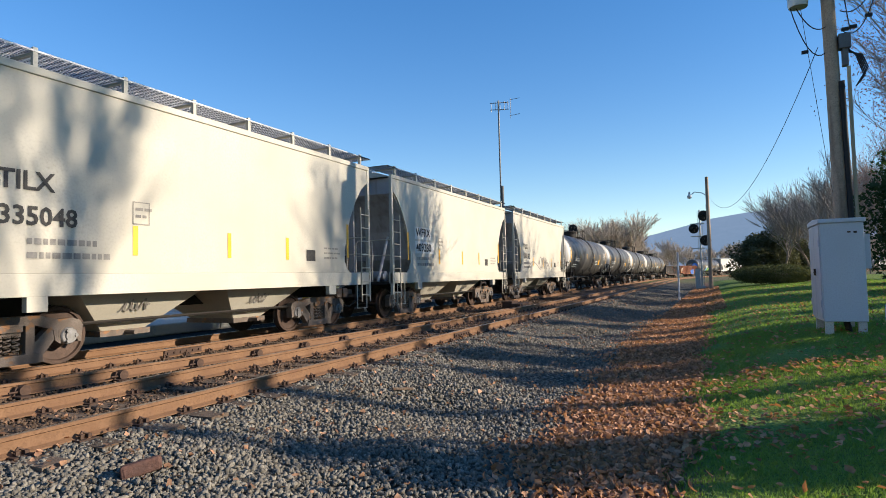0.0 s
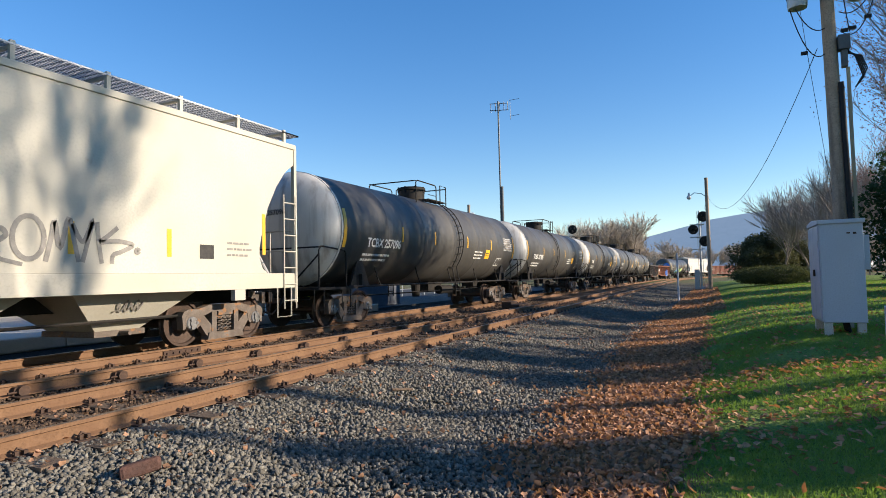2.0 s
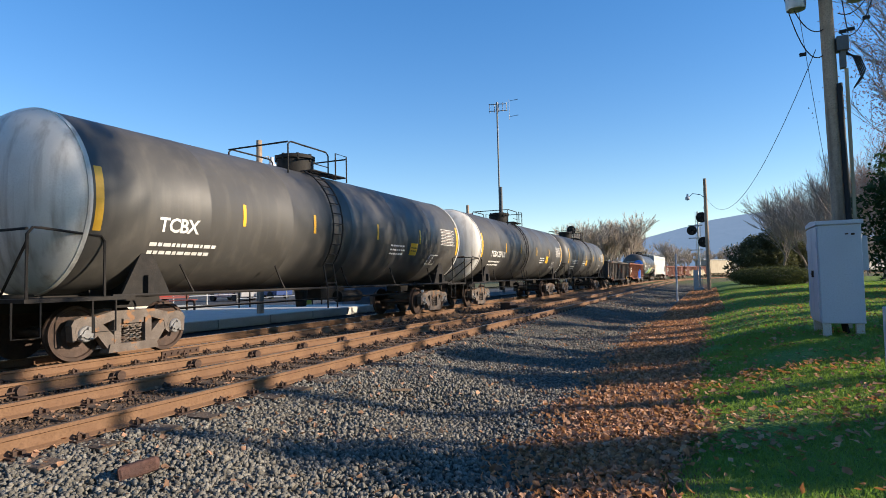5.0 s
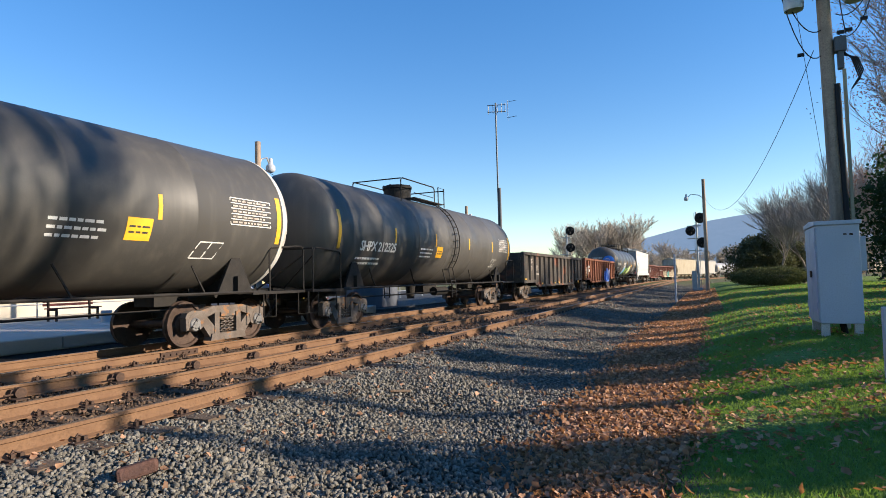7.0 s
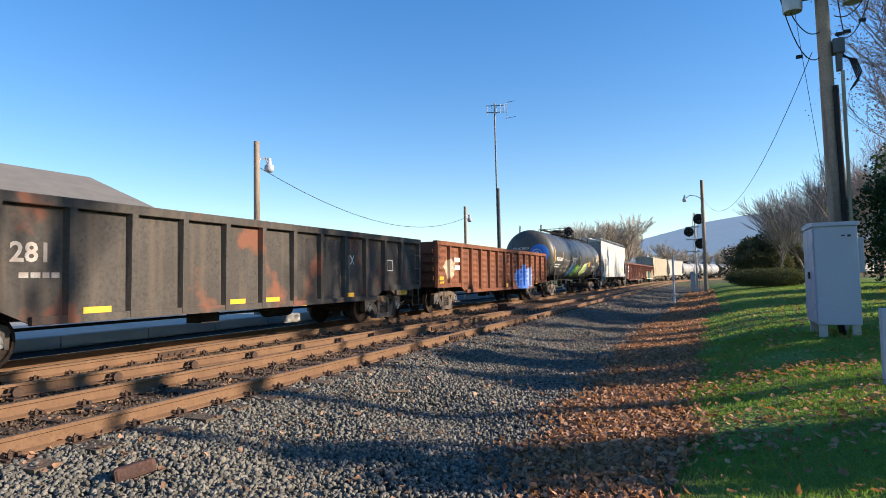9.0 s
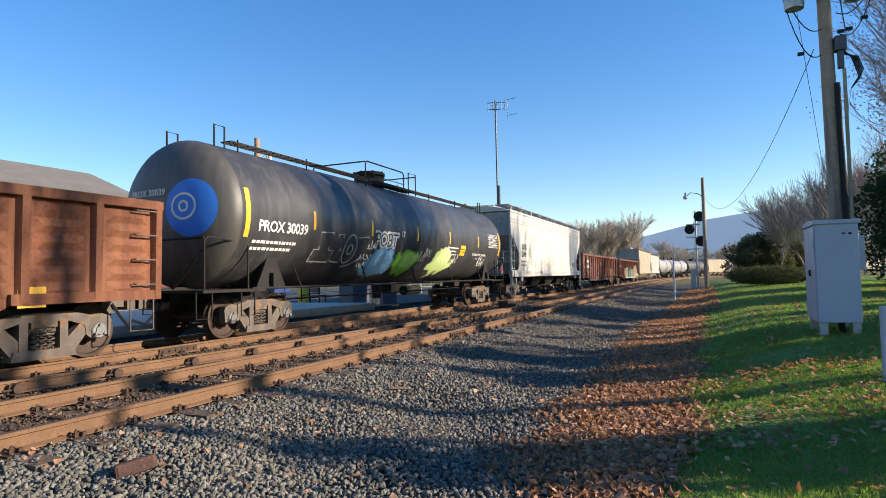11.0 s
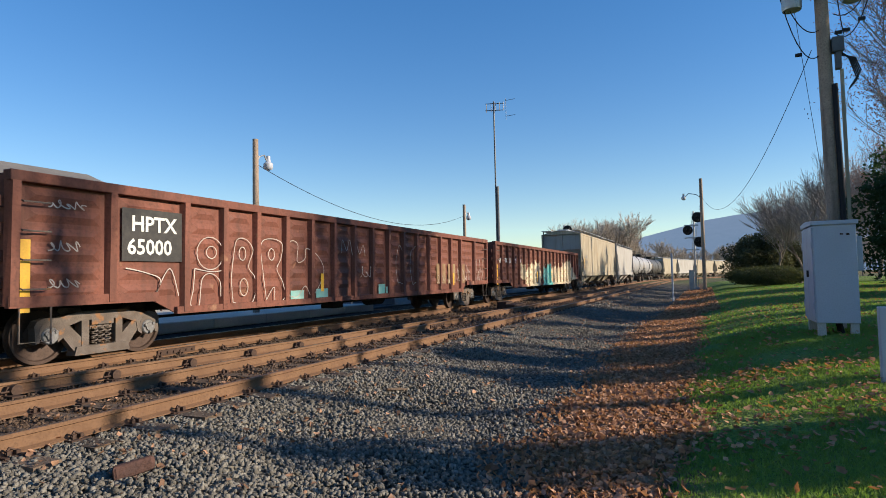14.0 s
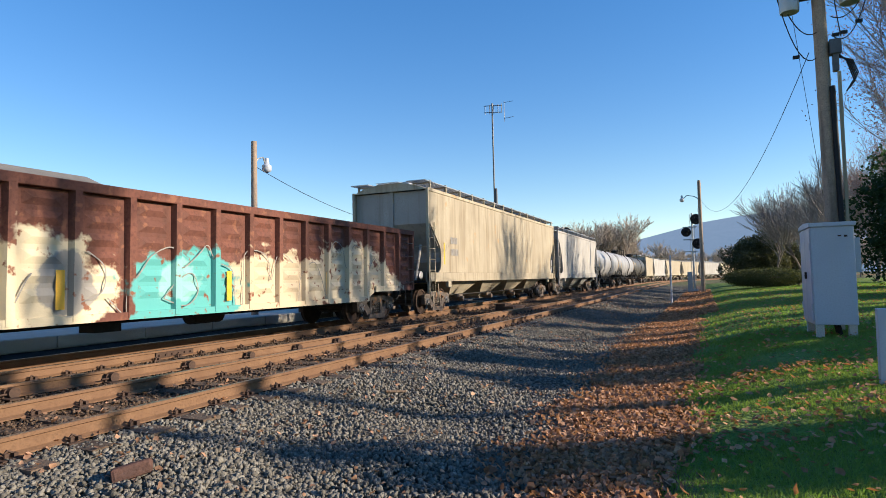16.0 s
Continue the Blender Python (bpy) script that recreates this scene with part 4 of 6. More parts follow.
letters("POBT", .6, -2.96, 2.16, shell, M_CHALK, car, .86, bold=.1)
letters("POBT", .6, -2.96, 2.16, shell, M_INK, car, .86, bold=-.012, out=.018)
letters("17", .26, -1.4, 2.5, shell, M_CHALK, car)
letters("22.", .18, -1.62, 1.36, shell, M_CHALK, car)
for u, w, wide, high, seed in ((-3.3, 2.05, .5, .26, 41), (-3.6, 1.72, .7, .22, 42), (-3.5, 1.45, .55, .2, 43), (.2, 1.72, .5, .4, 44), (.55, 1.9, .5, .36, 45), (.1, 1.4, .6, .26, 46), (3.05, 1.7, .5, .4, 47)):
    stroke("spray_tag", [scribble(seed, u, w, wide, high, 4)], .022, shell, M_CHALK, car, "white sprayed tag")
for u, lean in ((-2.4, .1), (-1.95, .05), (-.9, .1), (-.5, .0), (-.15, .1), (1.9, .1), (2.3, .05), (2.65, .1)):
    stroke("spray_outline", [flowing([(u, 1.5), (u - .12, 1.75), (u + lean, 1.98), (u + .2, 1.8), (u + .1, 1.55), (u, 1.5)])], .02, shell, M_CHALK, car)
letters("LIQUEFIED PETROLEUM GAS", .12, 4.95, 2.08, shell, M_CHALK, car)
letters("NOT ODORIZED", .1, 5.5, 1.92, shell, M_CHALK, car)
g = geo()
gprism(g, [(L + .5, 1.36), (L + .68, 1.54), (L + .5, 1.72), (L + .32, 1.54)], -1.475, -1.46)
part("hazard_placard", g, M_RED, car, "red diamond hazard placard")
g = geo()
v, f = g
M_BLUE = surface("blue_spray_paint", (0.03, 0.20, 0.62), (0.02, 0.13, 0.5), 3, 0.5, bump=0)
ring = [(1.05 + .62 * math.cos(a * .2618), 2.75 + .62 * math.sin(a * .2618)) for a in range(24)]


def on_front(u, w, out=0.0):
    return (-L - .62 * math.sqrt(max(0.0, 1 - ((w - 2.69) ** 2 + u * u) / 1.62 ** 2)) ** .8 - .015 - out, -u, w)


for k in range(8):
    for a in range(24):
        t = 2 * math.pi * a / 24
        v.append(on_front(.75 + .6 * (k / 7) * math.cos(t), 2.75 + .6 * (k / 7) * math.sin(t)))
f += [(k * 24 + a, k * 24 + (a + 1) % 24, (k + 1) * 24 + (a + 1) % 24, (k + 1) * 24 + a) for k in range(7) for a in range(24)]
part("spray_disc", g, M_BLUE, car, "blue sprayed disc on the tank end")
stroke("spray_ring", [[(.62 + .28 * math.cos(a * .3), 2.78 + .26 * math.sin(a * .3)) for a in range(22)], [(.62 + .1 * math.cos(a * .5), 2.78 + .1 * math.sin(a * .5)) for a in range(14)]], .05, on_front, M_CHALK, car, out=.02)

# Its bays are coloured black to paint in the shadow beneath the car.
car, L = joined(hopper("white long covered hopper car with ends greyed for shade", 8.72, 4.45, 4, M_WHITE_CAR, M_SHADE_END, (("ELTX", .37, 1.94, 2.6), ("2149", .37, 1.94, 2.22)), cut=1.42, sill=1.5, posts=10, crown=.28, bay_paint=M_BLACK, bay_y=1.05, straight=True,
                       stripes=((1.27, 1.6, 2.3), (3.7, 1.75, 2.2), (6.6, 1.75, 2.2), (8.8, 1.75, 2.2), (11.2, 1.75, 2.2), (13.8, 1.75, 2.2))), 189.9)
for u, n in ((-7.6, .6), (-6.2, 1.3), (-4.3, 1.6), (2.2, 1.8), (5.4, 1.4)):
    bars(u, 1.36, 2, on_side(-1.54), M_FADED, car, n, .04, .07)
stroke("stencil_box", [[(-5.55, 1.24), (-5.2, 1.24), (-5.2, 1.44), (-5.55, 1.44), (-5.55, 1.24)]], .02, on_side(-1.54), M_SPRAY, car)
letters("ELTX", .2, .72, 4.0, lambda u, w, out=0.0: (-L + .17 - out, -u, w), M_SPRAY, car)
letters("2149", .2, .72, 3.75, lambda u, w, out=0.0: (-L + .17 - out, -u, w), M_SPRAY, car)
stroke("seam", [[(-L + .1, 4.06), (L - .1, 4.06)], [(-L + .1, 3.9), (L - .1, 3.9)]], .02, on_side(-1.53), M_SPRAY, car)

car, L = joined(gondola("rusty brown gondola car with chalky graffiti outlines", 9.95, .70, 2.74, 18, M_RUST_GON, (("HPTX", .37, 1.95, 2.14), ("65000", .37, 1.87, 1.74)), M_CHALK,
                        ((.16, .85, 1.9, .14), (7.4, .95, 1.4, .12), (11.9, .95, 1.4, .12), (16.0, .95, 1.4, .12)), True, 1.52), 209.75)
side = on_side(-1.452)
patch("number_panel", -L + 1.78, -L + 3.06, 1.62, 2.52, side, M_INK, car, "black panel behind the number", rows=1, out=.003)
tag = on_side(-1.455)
for line in (loop(-6.23, 1.8, .34, .32), loop(-6.2, 1.82, .13, .12), flowing([(-6.62, 1.5), (-6.66, 1.1), (-6.72, .82), (-6.52, .8), (-6.44, 1.3), (-6.2, 1.4), (-5.98, 1.25), (-5.96, .95)]), flowing([(-6.62, 1.5), (-6.2, 1.44), (-5.9, 1.47)]),
             flowing([(-5.62, .82), (-5.66, 1.3), (-5.6, 1.75), (-5.5, 2.1), (-5.22, 2.12), (-5.02, 1.9), (-5.16, 1.55), (-4.96, 1.3), (-4.98, .9), (-5.2, .72), (-5.62, .82)]), loop(-5.34, 1.82, .1, .14), loop(-5.3, 1.12, .12, .18),
             flowing([(-4.6, .82), (-4.7, 1.4), (-4.76, 2.05), (-4.4, 2.18), (-4.05, 2.08), (-4.1, 1.75), (-4.24, 1.5), (-4.04, 1.2), (-3.98, .85), (-4.3, .74), (-4.34, 1.1), (-4.6, .82)]), loop(-4.42, 1.83, .1, .13),
             flowing([(-3.86, .9), (-3.8, 1.5), (-3.78, 2.12), (-3.48, 2.1), (-3.5, 1.68), (-3.2, 1.76), (-3.16, 2.0), (-2.86, 1.94), (-2.6, 1.78), (-2.42, 1.48), (-2.62, 1.1), (-2.95, .86), (-3.2, 1.1), (-3.5, .85), (-3.86, .9)]),
             flowing([(-1.6, 1.95), (-1.55, 2.3), (-1.35, 2.02), (-1.2, 2.32), (-1.05, 1.9), (-.9, 2.3), (-.7, 1.95), (-.5, 2.2), (-.4, 1.9)]), scribble(25, -.65, 1.3, .65, .3, 3),
             flowing([(-8.1, 1.5), (-7.7, 1.42), (-7.4, 1.3), (-7.5, 1.05), (-7.2, 1.5), (-7.0, 1.0)]), scribble(23, -9.4, 1.75, .5, .18, 4), scribble(30, -9.4, 1.2, .5, .15, 4), scribble(35, -9.4, 2.4, .6, .12, 5),
             [(1.75 + .3 * math.cos(a * .25), 1.65 + .6 * math.sin(a * .25) + .06 * math.sin(a * 1.1)) for a in range(25)], [(2.75 + .32 * math.cos(a * .25), 1.65 + .62 * math.sin(a * .25) + .06 * math.cos(a * 1.3)) for a in range(25)],
             scribble(26, 4.6, 1.05, .6, .3, 3), scribble(29, 5.6, 1.0, .5, .3, 3), scribble(27, 6.4, 1.1, 1.5, .7, 5), scribble(28, 8.4, 1.0, 1.1, 1.0, 6)):
    stroke("spray_outline", [line], .019, tag, M_FADED, car, "pale sprayed outline")
M_TURQUOISE = surface("turquoise_paint", (0.10, 0.36, 0.33), (0.30, 0.42, 0.37), 2.2, 0.6, bump=0.1)
for a, b, low, high in ((-3.75, -3.25, .76, 1.0), (-2.75, -2.25, .76, 1.02), (.35, .75, .8, 1.08), (.8, 1.0, .8, 1.0)):
    patch("paint_patch", a, b, low, high, side, M_TURQUOISE, car, "turquoise sprayed patch", rows=1)
M_CREAM_SPRAY = surface("thin_cream_spray", (0.36, 0.27, 0.14), (0.17, 0.085, 0.05), 1.6, 0.7, bump=0.1)
for a, b in ((4.55, 5.35), (5.6, 6.3), (6.75, 7.3)):
    patch("paint_patch", a, b, 1.02, 1.75, side, M_CREAM_SPRAY, car, "thin cream sprayed patch", rows=1, out=.006)

M_MURAL = surface("muralled_brown_gondola_paint", (0.18, 0.070, 0.048), (0.12, 0.050, 0.036), 0.9, 0.72, bump=0.25, grain=18, streaks=(0.045, 0.028, 0.022), streak_amount=0.5,
                  wear=(0.20, 0.085, 0.05), wear_at=0.60, wear_scale=5.5,
                  blobs=((-5.1, 1.45, .7, .4, (0.46, 0.38, 0.25)), (-2.75, 1.15, 1.75, .92, (0.58, 0.49, 0.33)), (2.9, 1.1, 2.4, .86, (0.50, 0.40, 0.27)), (5.9, 1.3, 2.0, 1.0, (0.55, 0.46, 0.32)), (7.9, 1.0, 1.0, .5, (0.55, 0.46, 0.32)),
                         (-.15, 1.05, 1.05, .72, (0.09, 0.33, 0.31)), (.75, 1.15, .9, .75, (0.09, 0.33, 0.31)), (.1, 1.3, .5, .4, (0.22, 0.46, 0.41)), (-2.0, 1.3, .45, .5, (0.27, 0.25, 0.22))))
car, L = joined(gondola("brown gondola car with a cream and turquoise sprayed mural", 9.75, .70, 2.74, 20, M_MURAL, (), M_CHALK, ((.3, .85, 1.8, .14), (4.0, .9, 1.5, .14), (7.5, .9, 1.5, .14), (11.0, .9, 1.5, .14), (14.5, .9, 1.5, .14)), True), 230.55)
for text, at in (("HP", -9.1), ("TX", -8.25), ("65", -7.6), ("02", -6.62), ("4", -5.62)):
    letters(text, .32, at, 1.9, on_side(-1.452), M_CHALK, car)
for line in (flowing([(-1.05, .72), (-1.02, 1.15), (-.75, 1.5), (-.52, 1.78), (-.09, 1.92), (.1, 1.55), (.51, 1.81), (.75, 2.0), (.95, 1.7), (1.4, 1.52), (1.46, 1.1), (1.5, .68)]), flowing([(-.3, 1.0), (0, 1.3), (.35, 1.45), (.5, 1.1), (.2, .85), (-.3, 1.0)]),
             flowing([(-2.95, .75), (-2.7, 1.3), (-2.6, 1.45)]), flowing([(-1.75, 1.8), (-1.45, 1.55), (-1.5, 1.15), (-1.85, 1.0)]), flowing([(-1.4, 1.05), (-1.15, .8), (-1.02, .7)]),
             flowing([(1.7, .75), (1.72, 1.3), (1.78, 1.85), (2.1, 1.95), (2.5, 1.8), (2.6, 1.3), (2.8, 1.8), (3.05, 1.9), (3.4, 1.7)]), flowing([(3.6, .8), (3.7, 1.4), (4.2, 1.74), (4.5, 1.4), (4.7, .9)]),
             flowing([(4.8, .9), (4.9, 1.6), (5.1, 2.26), (5.5, 2.15), (5.7, 1.6), (6.05, 2.2), (6.5, 2.1), (6.7, 1.4), (7.2, 1.9), (7.6, 1.5), (8.05, 1.32), (8.2, .9)]),
             flowing([(-5.6, 1.2), (-5.3, 1.7), (-5.0, 1.3), (-4.7, 1.75), (-4.5, 1.1)])):
    stroke("spray_outline", [line], .022, on_side(-1.455), M_SPRAY, car, "dark sprayed outline")

# The grey paint on this tan car's ends paints in their shade.
car, L = joined(hopper("weathered tan covered hopper car with rust streaks", 9.6, 4.45, 4, M_TAN, M_GREYCAR, (), cut=1.1, sill=1.5, posts=14, crown=.3, straight=True, stripes=((1.35, 1.8, 2.6),)), 251.0)
bars(-L + 2.0, 2.6, 1, on_side(-1.53), M_SPRAY, car, .7, .25)
bars(-L + 2.0, 2.15, 1, on_side(-1.53), M_SPRAY, car, .9, .25)
joined(hopper("streaked grey covered hopper car", 7.7, 4.3, 3, M_GREYCAR, M_SHADE_END, (), cut=1.3, sill=1.5, posts=10, crown=.25), 269.5)
for k, (paint, middle) in enumerate(((M_TANK_GREY, 285.8), (M_TANK_GREY, 301.85), (M_TANK, 317.9))):
    joined(tank("dirty grey tank car" if k < 2 else "dusty black tank car", 6.7, 1.48, 2.55, paint, paint, (), stripes=(), placard=0, band=False), middle)
for k in range(8):
    joined(hopper("weathered tan covered hopper car", 7.7, 4.3, 3, M_TAN if k % 3 != 1 else M_GREYCAR, M_SHADE_END, (), cut=1.3, sill=1.5, posts=8, crown=.25), 334.2 + 16.6 * k)


# ---- rails, ties and fastenings ----
def rail(points, parent, label=""):
    """A rail swept along points at its running edge's height 0."""
    shape = ((-.068, -.17), (-.068, -.158), (-.012, -.135), (-.010, -.045), (-.036, -.034), (-.036, -.006), (-.028, 0), (.028, 0), (.036, -.006), (.036, -.034), (.010, -.045), (.012, -.135), (.068, -.158), (.068, -.17))
    g = geo()
    v, f = g
    n = len(shape)
    pts = [Vector((*p, 0)) for p in points]
    for i, p in enumerate(pts):
        way = (pts[min(i + 1, len(pts) - 1)] - pts[max(i - 1, 0)]).normalized()
        left = Vector((-way.y, way.x, 0))
        v += [tuple(p + left * a + Vector((0, 0, b))) for a, b in shape]
        if i:
            a, b = (i - 1) * n, i * n
            f += [(a + k, a + (k + 1) % n, b + (k + 1) % n, b + k) for k in range(n)]
    f += [tuple(range(n)), tuple(range(len(v) - 1, len(v) - n - 1, -1))]
    me = data("rail", g, M_RAIL)
    me.materials.append(M_RAIL_TOP)
    for p in me.polygons:
        if p.normal.z > .9 and p.center.z > -.01:
            p.material_index = 1
    return part("rail", me, None, parent, label)


def path_line(off, s0=-30.0, s1=300.0):
    s = [s0, BEND] + [BEND + 4 * k for k in range(1, int((s1 - BEND) / 4))]
    return [tuple(along(a, off)[0].xy) for a in s]


main_track = tagged(new("main_track"), "rusty main line track under the train", "railway track", kind="structure")
near_track = tagged(new("near_track"), "rusty empty track on weathered ties", "railway track", kind="structure")
for off in (-.78, .72):
    rail(path_line(off), main_track)
for y in (5.38, 6.90):
    rail([(-30, y), (60, y), (BEND, y)] + [tuple(along(BEND + 4 * k, y - TRACK)[0].xy) for k in range(1, 40)], near_track)
LEAD = ((-12, 9.45), (-4, 9.1), (0, 8.82), (4.8, 8.30), (8.3, 7.95), (11.7, 7.72), (17, 7.42), (24, 7.02))
turnout = tagged(new("turnout_rail"), "rusty lead rail of a turnout with dark braces", "rail", kind="structure")
rail(LEAD, turnout)


def tie_mesh(length, seed):
    rnd = random.Random(seed)
    g = geo()
    gbox(g, -.115, .115, -length / 2, length / 2, -.30, -.172)
    g[0][:] = [(x + rnd.uniform(-.012, .012), y + rnd.uniform(-.03, .03), z + rnd.uniform(-.006, .004)) for x, y, z in g[0]]
    return data("tie", g, M_TIE)


def spike_mesh():
    """A tie plate with two spikes and a clip each side."""
    g = geo()
    gbox(g, -.09, .09, -.17, .17, -.174, -.158)
    for y in (-.105, .105):
        gbox(g, -.05, -.015, y - .02, y + .02, -.165, -.115)
        gbox(g, .02, .055, y - .025, y + .025, -.165, -.12)
        gtube(g, [(-.055, y, -.14), (-.01, y * .8, -.10), (.045, y * .9, -.13)], .012, 5)
    return data("tie_plate", g, M_IRON)


TIES = [tie_mesh(2.6, k) for k in range(4)]
LONG_TIES = [tie_mesh(5.6, 9 + k) for k in range(3)]
PLATE = spike_mesh()
rnd = random.Random(5)
for k in range(110):
    x = -3 + k * .56 + rnd.uniform(-.03, .03)
    o = part("tie", TIES[k % 4], None, near_track)
    o.location, o.rotation_euler.z = (x, NEAR + rnd.uniform(-.05, .05), 0), rnd.uniform(-.02, .02)
    if k < 70:
        for y in (5.38, 6.90):
            o = part("tie_plate", PLATE, None, near_track)
            o.location = (x, y, 0)
    o = part("tie", TIES[(k + 1) % 4], None, main_track)
    o.location, o.rotation_euler.z = (x, TRACK - .03, 0), rnd.uniform(-.02, .02)
    if k < 70:
        o = part("tie_plate", PLATE, None, main_track)
        o.location = (x, TRACK - .78, 0)
g = geo()
gbox(g, -.07, .07, -.30, -.07, -.175, -.155)
gprism(g, [(-.05, -.16), (.05, -.16), (.05, -.05), (-.02, -.05)], -.09, -.02)
glathe(g, [(-.16, .07), (-.06, .07), (-.05, .05)], 14, "y", (.06, 0, -.10))
gtube(g, [(-.12, -.12, -.11), (.0, -.12, -.11)], .014, 6)
BRACE = data("rail_brace", g, M_IRON)
for k in range(16):
    x = 2.2 + 1.32 * k
    y = float(np.interp(x, [p[0] for p in LEAD], [p[1] for p in LEAD]))
    o = part("rail_brace", BRACE, None, turnout)
    o.location, o.rotation_euler.z = (x, y, 0), -.05
g = geo()
gbox(g, -.45, .45, -.042, -.012, -.14, -.04)
for k in range(6):
    glathe(g, [(-.07, .02), (-.04, .02)], 6, "y", (-.38 + k * .15, 0, -.09))
JOINT = data("joint_bar", g, M_IRON)
for x, y, owner in ((12.9, 5.38, near_track), (8.7, 9.57, main_track), (15.2, 6.90, near_track), (20.5, 5.38, near_track), (24.0, 9.57, main_track)):
    o = part("joint_bar", JOINT, None, owner)
    o.location = (x, y, 0)
g = geo()
gbox(g, -.9, .9, -.22, .22, -.16, .03)
gbox(g, -.4, .5, .3, .75, -.2, .12)
o = part("switch_machine", g, M_IRON, turnout, "dark switch rod box", bevel=.02)
o.location = (25.6, 7.75, 0)


# ---- loose stones, leaves and grass ----
def scattered(n, x0, x1, power, y0, y1, seed):
    r = np.random.default_rng(seed)
    x = x0 + (x1 - x0) * r.random(n) ** power
    return x, y0 + (y1 - y0) * r.random(n), r


def stones(name, x, y, r, low, high, lift=0.0, material=None):
    n = len(x)
    t = (1 + 5 ** .5) / 2
    ico = np.array([(-1, t, 0), (1, t, 0), (-1, -t, 0), (1, -t, 0), (0, -1, t), (0, 1, t), (0, -1, -t), (0, 1, -t), (t, 0, -1), (t, 0, 1), (-t, 0, -1), (-t, 0, 1)]) / 1.9
    tri = np.array([(0, 11, 5), (0, 5, 1), (0, 1, 7), (0, 7, 10), (0, 10, 11), (1, 5, 9), (5, 11, 4), (11, 10, 2), (10, 7, 6), (7, 1, 8), (3, 9, 4), (3, 4, 2), (3, 2, 6), (3, 6, 8), (3, 8, 9), (4, 9, 5), (2, 4, 11), (6, 2, 10), (8, 6, 7), (9, 8, 1)])
    co = np.repeat(ico[None], n, 0) * (1 + r.uniform(-.6, .5, (n, 12, 1)))
    size = r.uniform(low, high, (n, 1, 1)) * r.uniform(.5, 1.35, (n, 1, 3)) / 2
    co *= size
    a, b = r.uniform(0, 6.28, n), r.uniform(-.7, .7, n)
    ca, sa, cb, sb = np.cos(a), np.sin(a), np.cos(b), np.sin(b)
    X, Y, Z = co[..., 0], co[..., 1], co[..., 2]
    X, Z = X * cb[:, None] + Z * sb[:, None], -X * sb[:, None] + Z * cb[:, None]
    X, Y = X * ca[:, None] - Y * sa[:, None], X * sa[:, None] + Y * ca[:, None]
    z = ground_z(x, y) + r.uniform(-.01, .02, n) + lift
    co = np.stack([X + x[:, None], Y + y[:, None], Z + z[:, None]], -1).reshape(-1, 3)
    faces = (tri[None] + (np.arange(n) * 12)[:, None, None]).reshape(-1, 3)
    me = quick(name, 0, (co, faces))
    me.materials.append(material or M_STONE)
    return tagged(new(name, me), "loose grey crushed stone beside the rails", "gravel", kind="stuff")


def toe(x):
    return np.interp(x, (0, 4.4, 5.6, 7.4, 9.0, 14, 20, 36), (.95, 1.15, 1.5, 1.52, 1.5, 1.72, 1.72, 1.1))


x, y, r = scattered(82000, 1.8, 26, 1.65, .9, 5.32, 1)
keep = y > toe(x) + r.normal(0, .22, len(x))
stones("ballast_stones", x[keep], y[keep], r, .026, .058)
x, y, r = scattered(12000, 24, 60, 1.3, 1.2, 5.3, 2)
stones("ballast_stones", x[y > 1.7], y[y > 1.7], r, .05, .10)
x, y, r = scattered(26000, 2.0, 40, 1.6, 5.42, 9.6, 3)
stones("ballast_stones", x, y, r, .028, .055, .012, M_RUSTY_STONE)


def leaves(name, x, y, r, size, material, lift, label, tilt=.6):
    """Curled dry leaves: three folded lobes each."""
    n = len(x)
    base = np.array([(-.5, 0, 0), (-.1, -.42, .1), (.1, 0, -.05), (-.1, .42, .12), (.55, -.12, .12), (.5, .2, .2)])
    tri = np.array([(0, 1, 2), (0, 2, 3), (2, 1, 4), (2, 4, 5), (2, 5, 3)])
    co = np.repeat(base[None], n, 0) + r.normal(0, .1, (n, 6, 3))
    co = co * (size * r.uniform(.55, 1.35, (n, 1, 1)))
    a, b, c = r.uniform(0, 6.28, n), r.normal(0, tilt, n), r.normal(0, tilt, n)
    X, Y, Z = co[..., 0], co[..., 1], co[..., 2]
    X, Z = X * np.cos(b)[:, None] + Z * np.sin(b)[:, None], -X * np.sin(b)[:, None] + Z * np.cos(b)[:, None]
    Y, Z = Y * np.cos(c)[:, None] - Z * np.sin(c)[:, None], Y * np.sin(c)[:, None] + Z * np.cos(c)[:, None]
    X, Y = X * np.cos(a)[:, None] - Y * np.sin(a)[:, None], X * np.sin(a)[:, None] + Y * np.cos(a)[:, None]
    z = ground_z(x, y) + lift + r.uniform(0, .035, n)
    co = np.stack([X + x[:, None], Y + y[:, None], Z + z[:, None]], -1).reshape(-1, 3)
    faces = (tri[None] + (np.arange(n) * 6)[:, None, None]).reshape(-1, 3)
    me = quick(name, 0, (co, faces))
    me.materials.append(material)
    return tagged(new(name, me), label, "leaves", kind="stuff")


x, y, r = scattered(60000, 2.5, 26, 1.8, 0.0, 2.6, 4)
keep = (y < toe(x) + .15 * np.sin(x * 2.7) + r.normal(0, .24, len(x))) & (y > .3 + .12 * np.sin(x * 1.7) + r.normal(0, .13, len(x)))
leaves("leaf_litter", x[keep], y[keep], r, .06, M_LEAF, .02, "deep drift of dry brown leaves")
x, y, r = scattered(2200, 2.5, 40, 1.4, .9, 7.2, 16)
leaves("fallen_leaves", x, y, r, .052, M_LEAF, .035, "stray dry leaves on ballast and ties", .5)
x, y, r = scattered(6500, 2.5, 40, 1.5, -9, .6, 6)
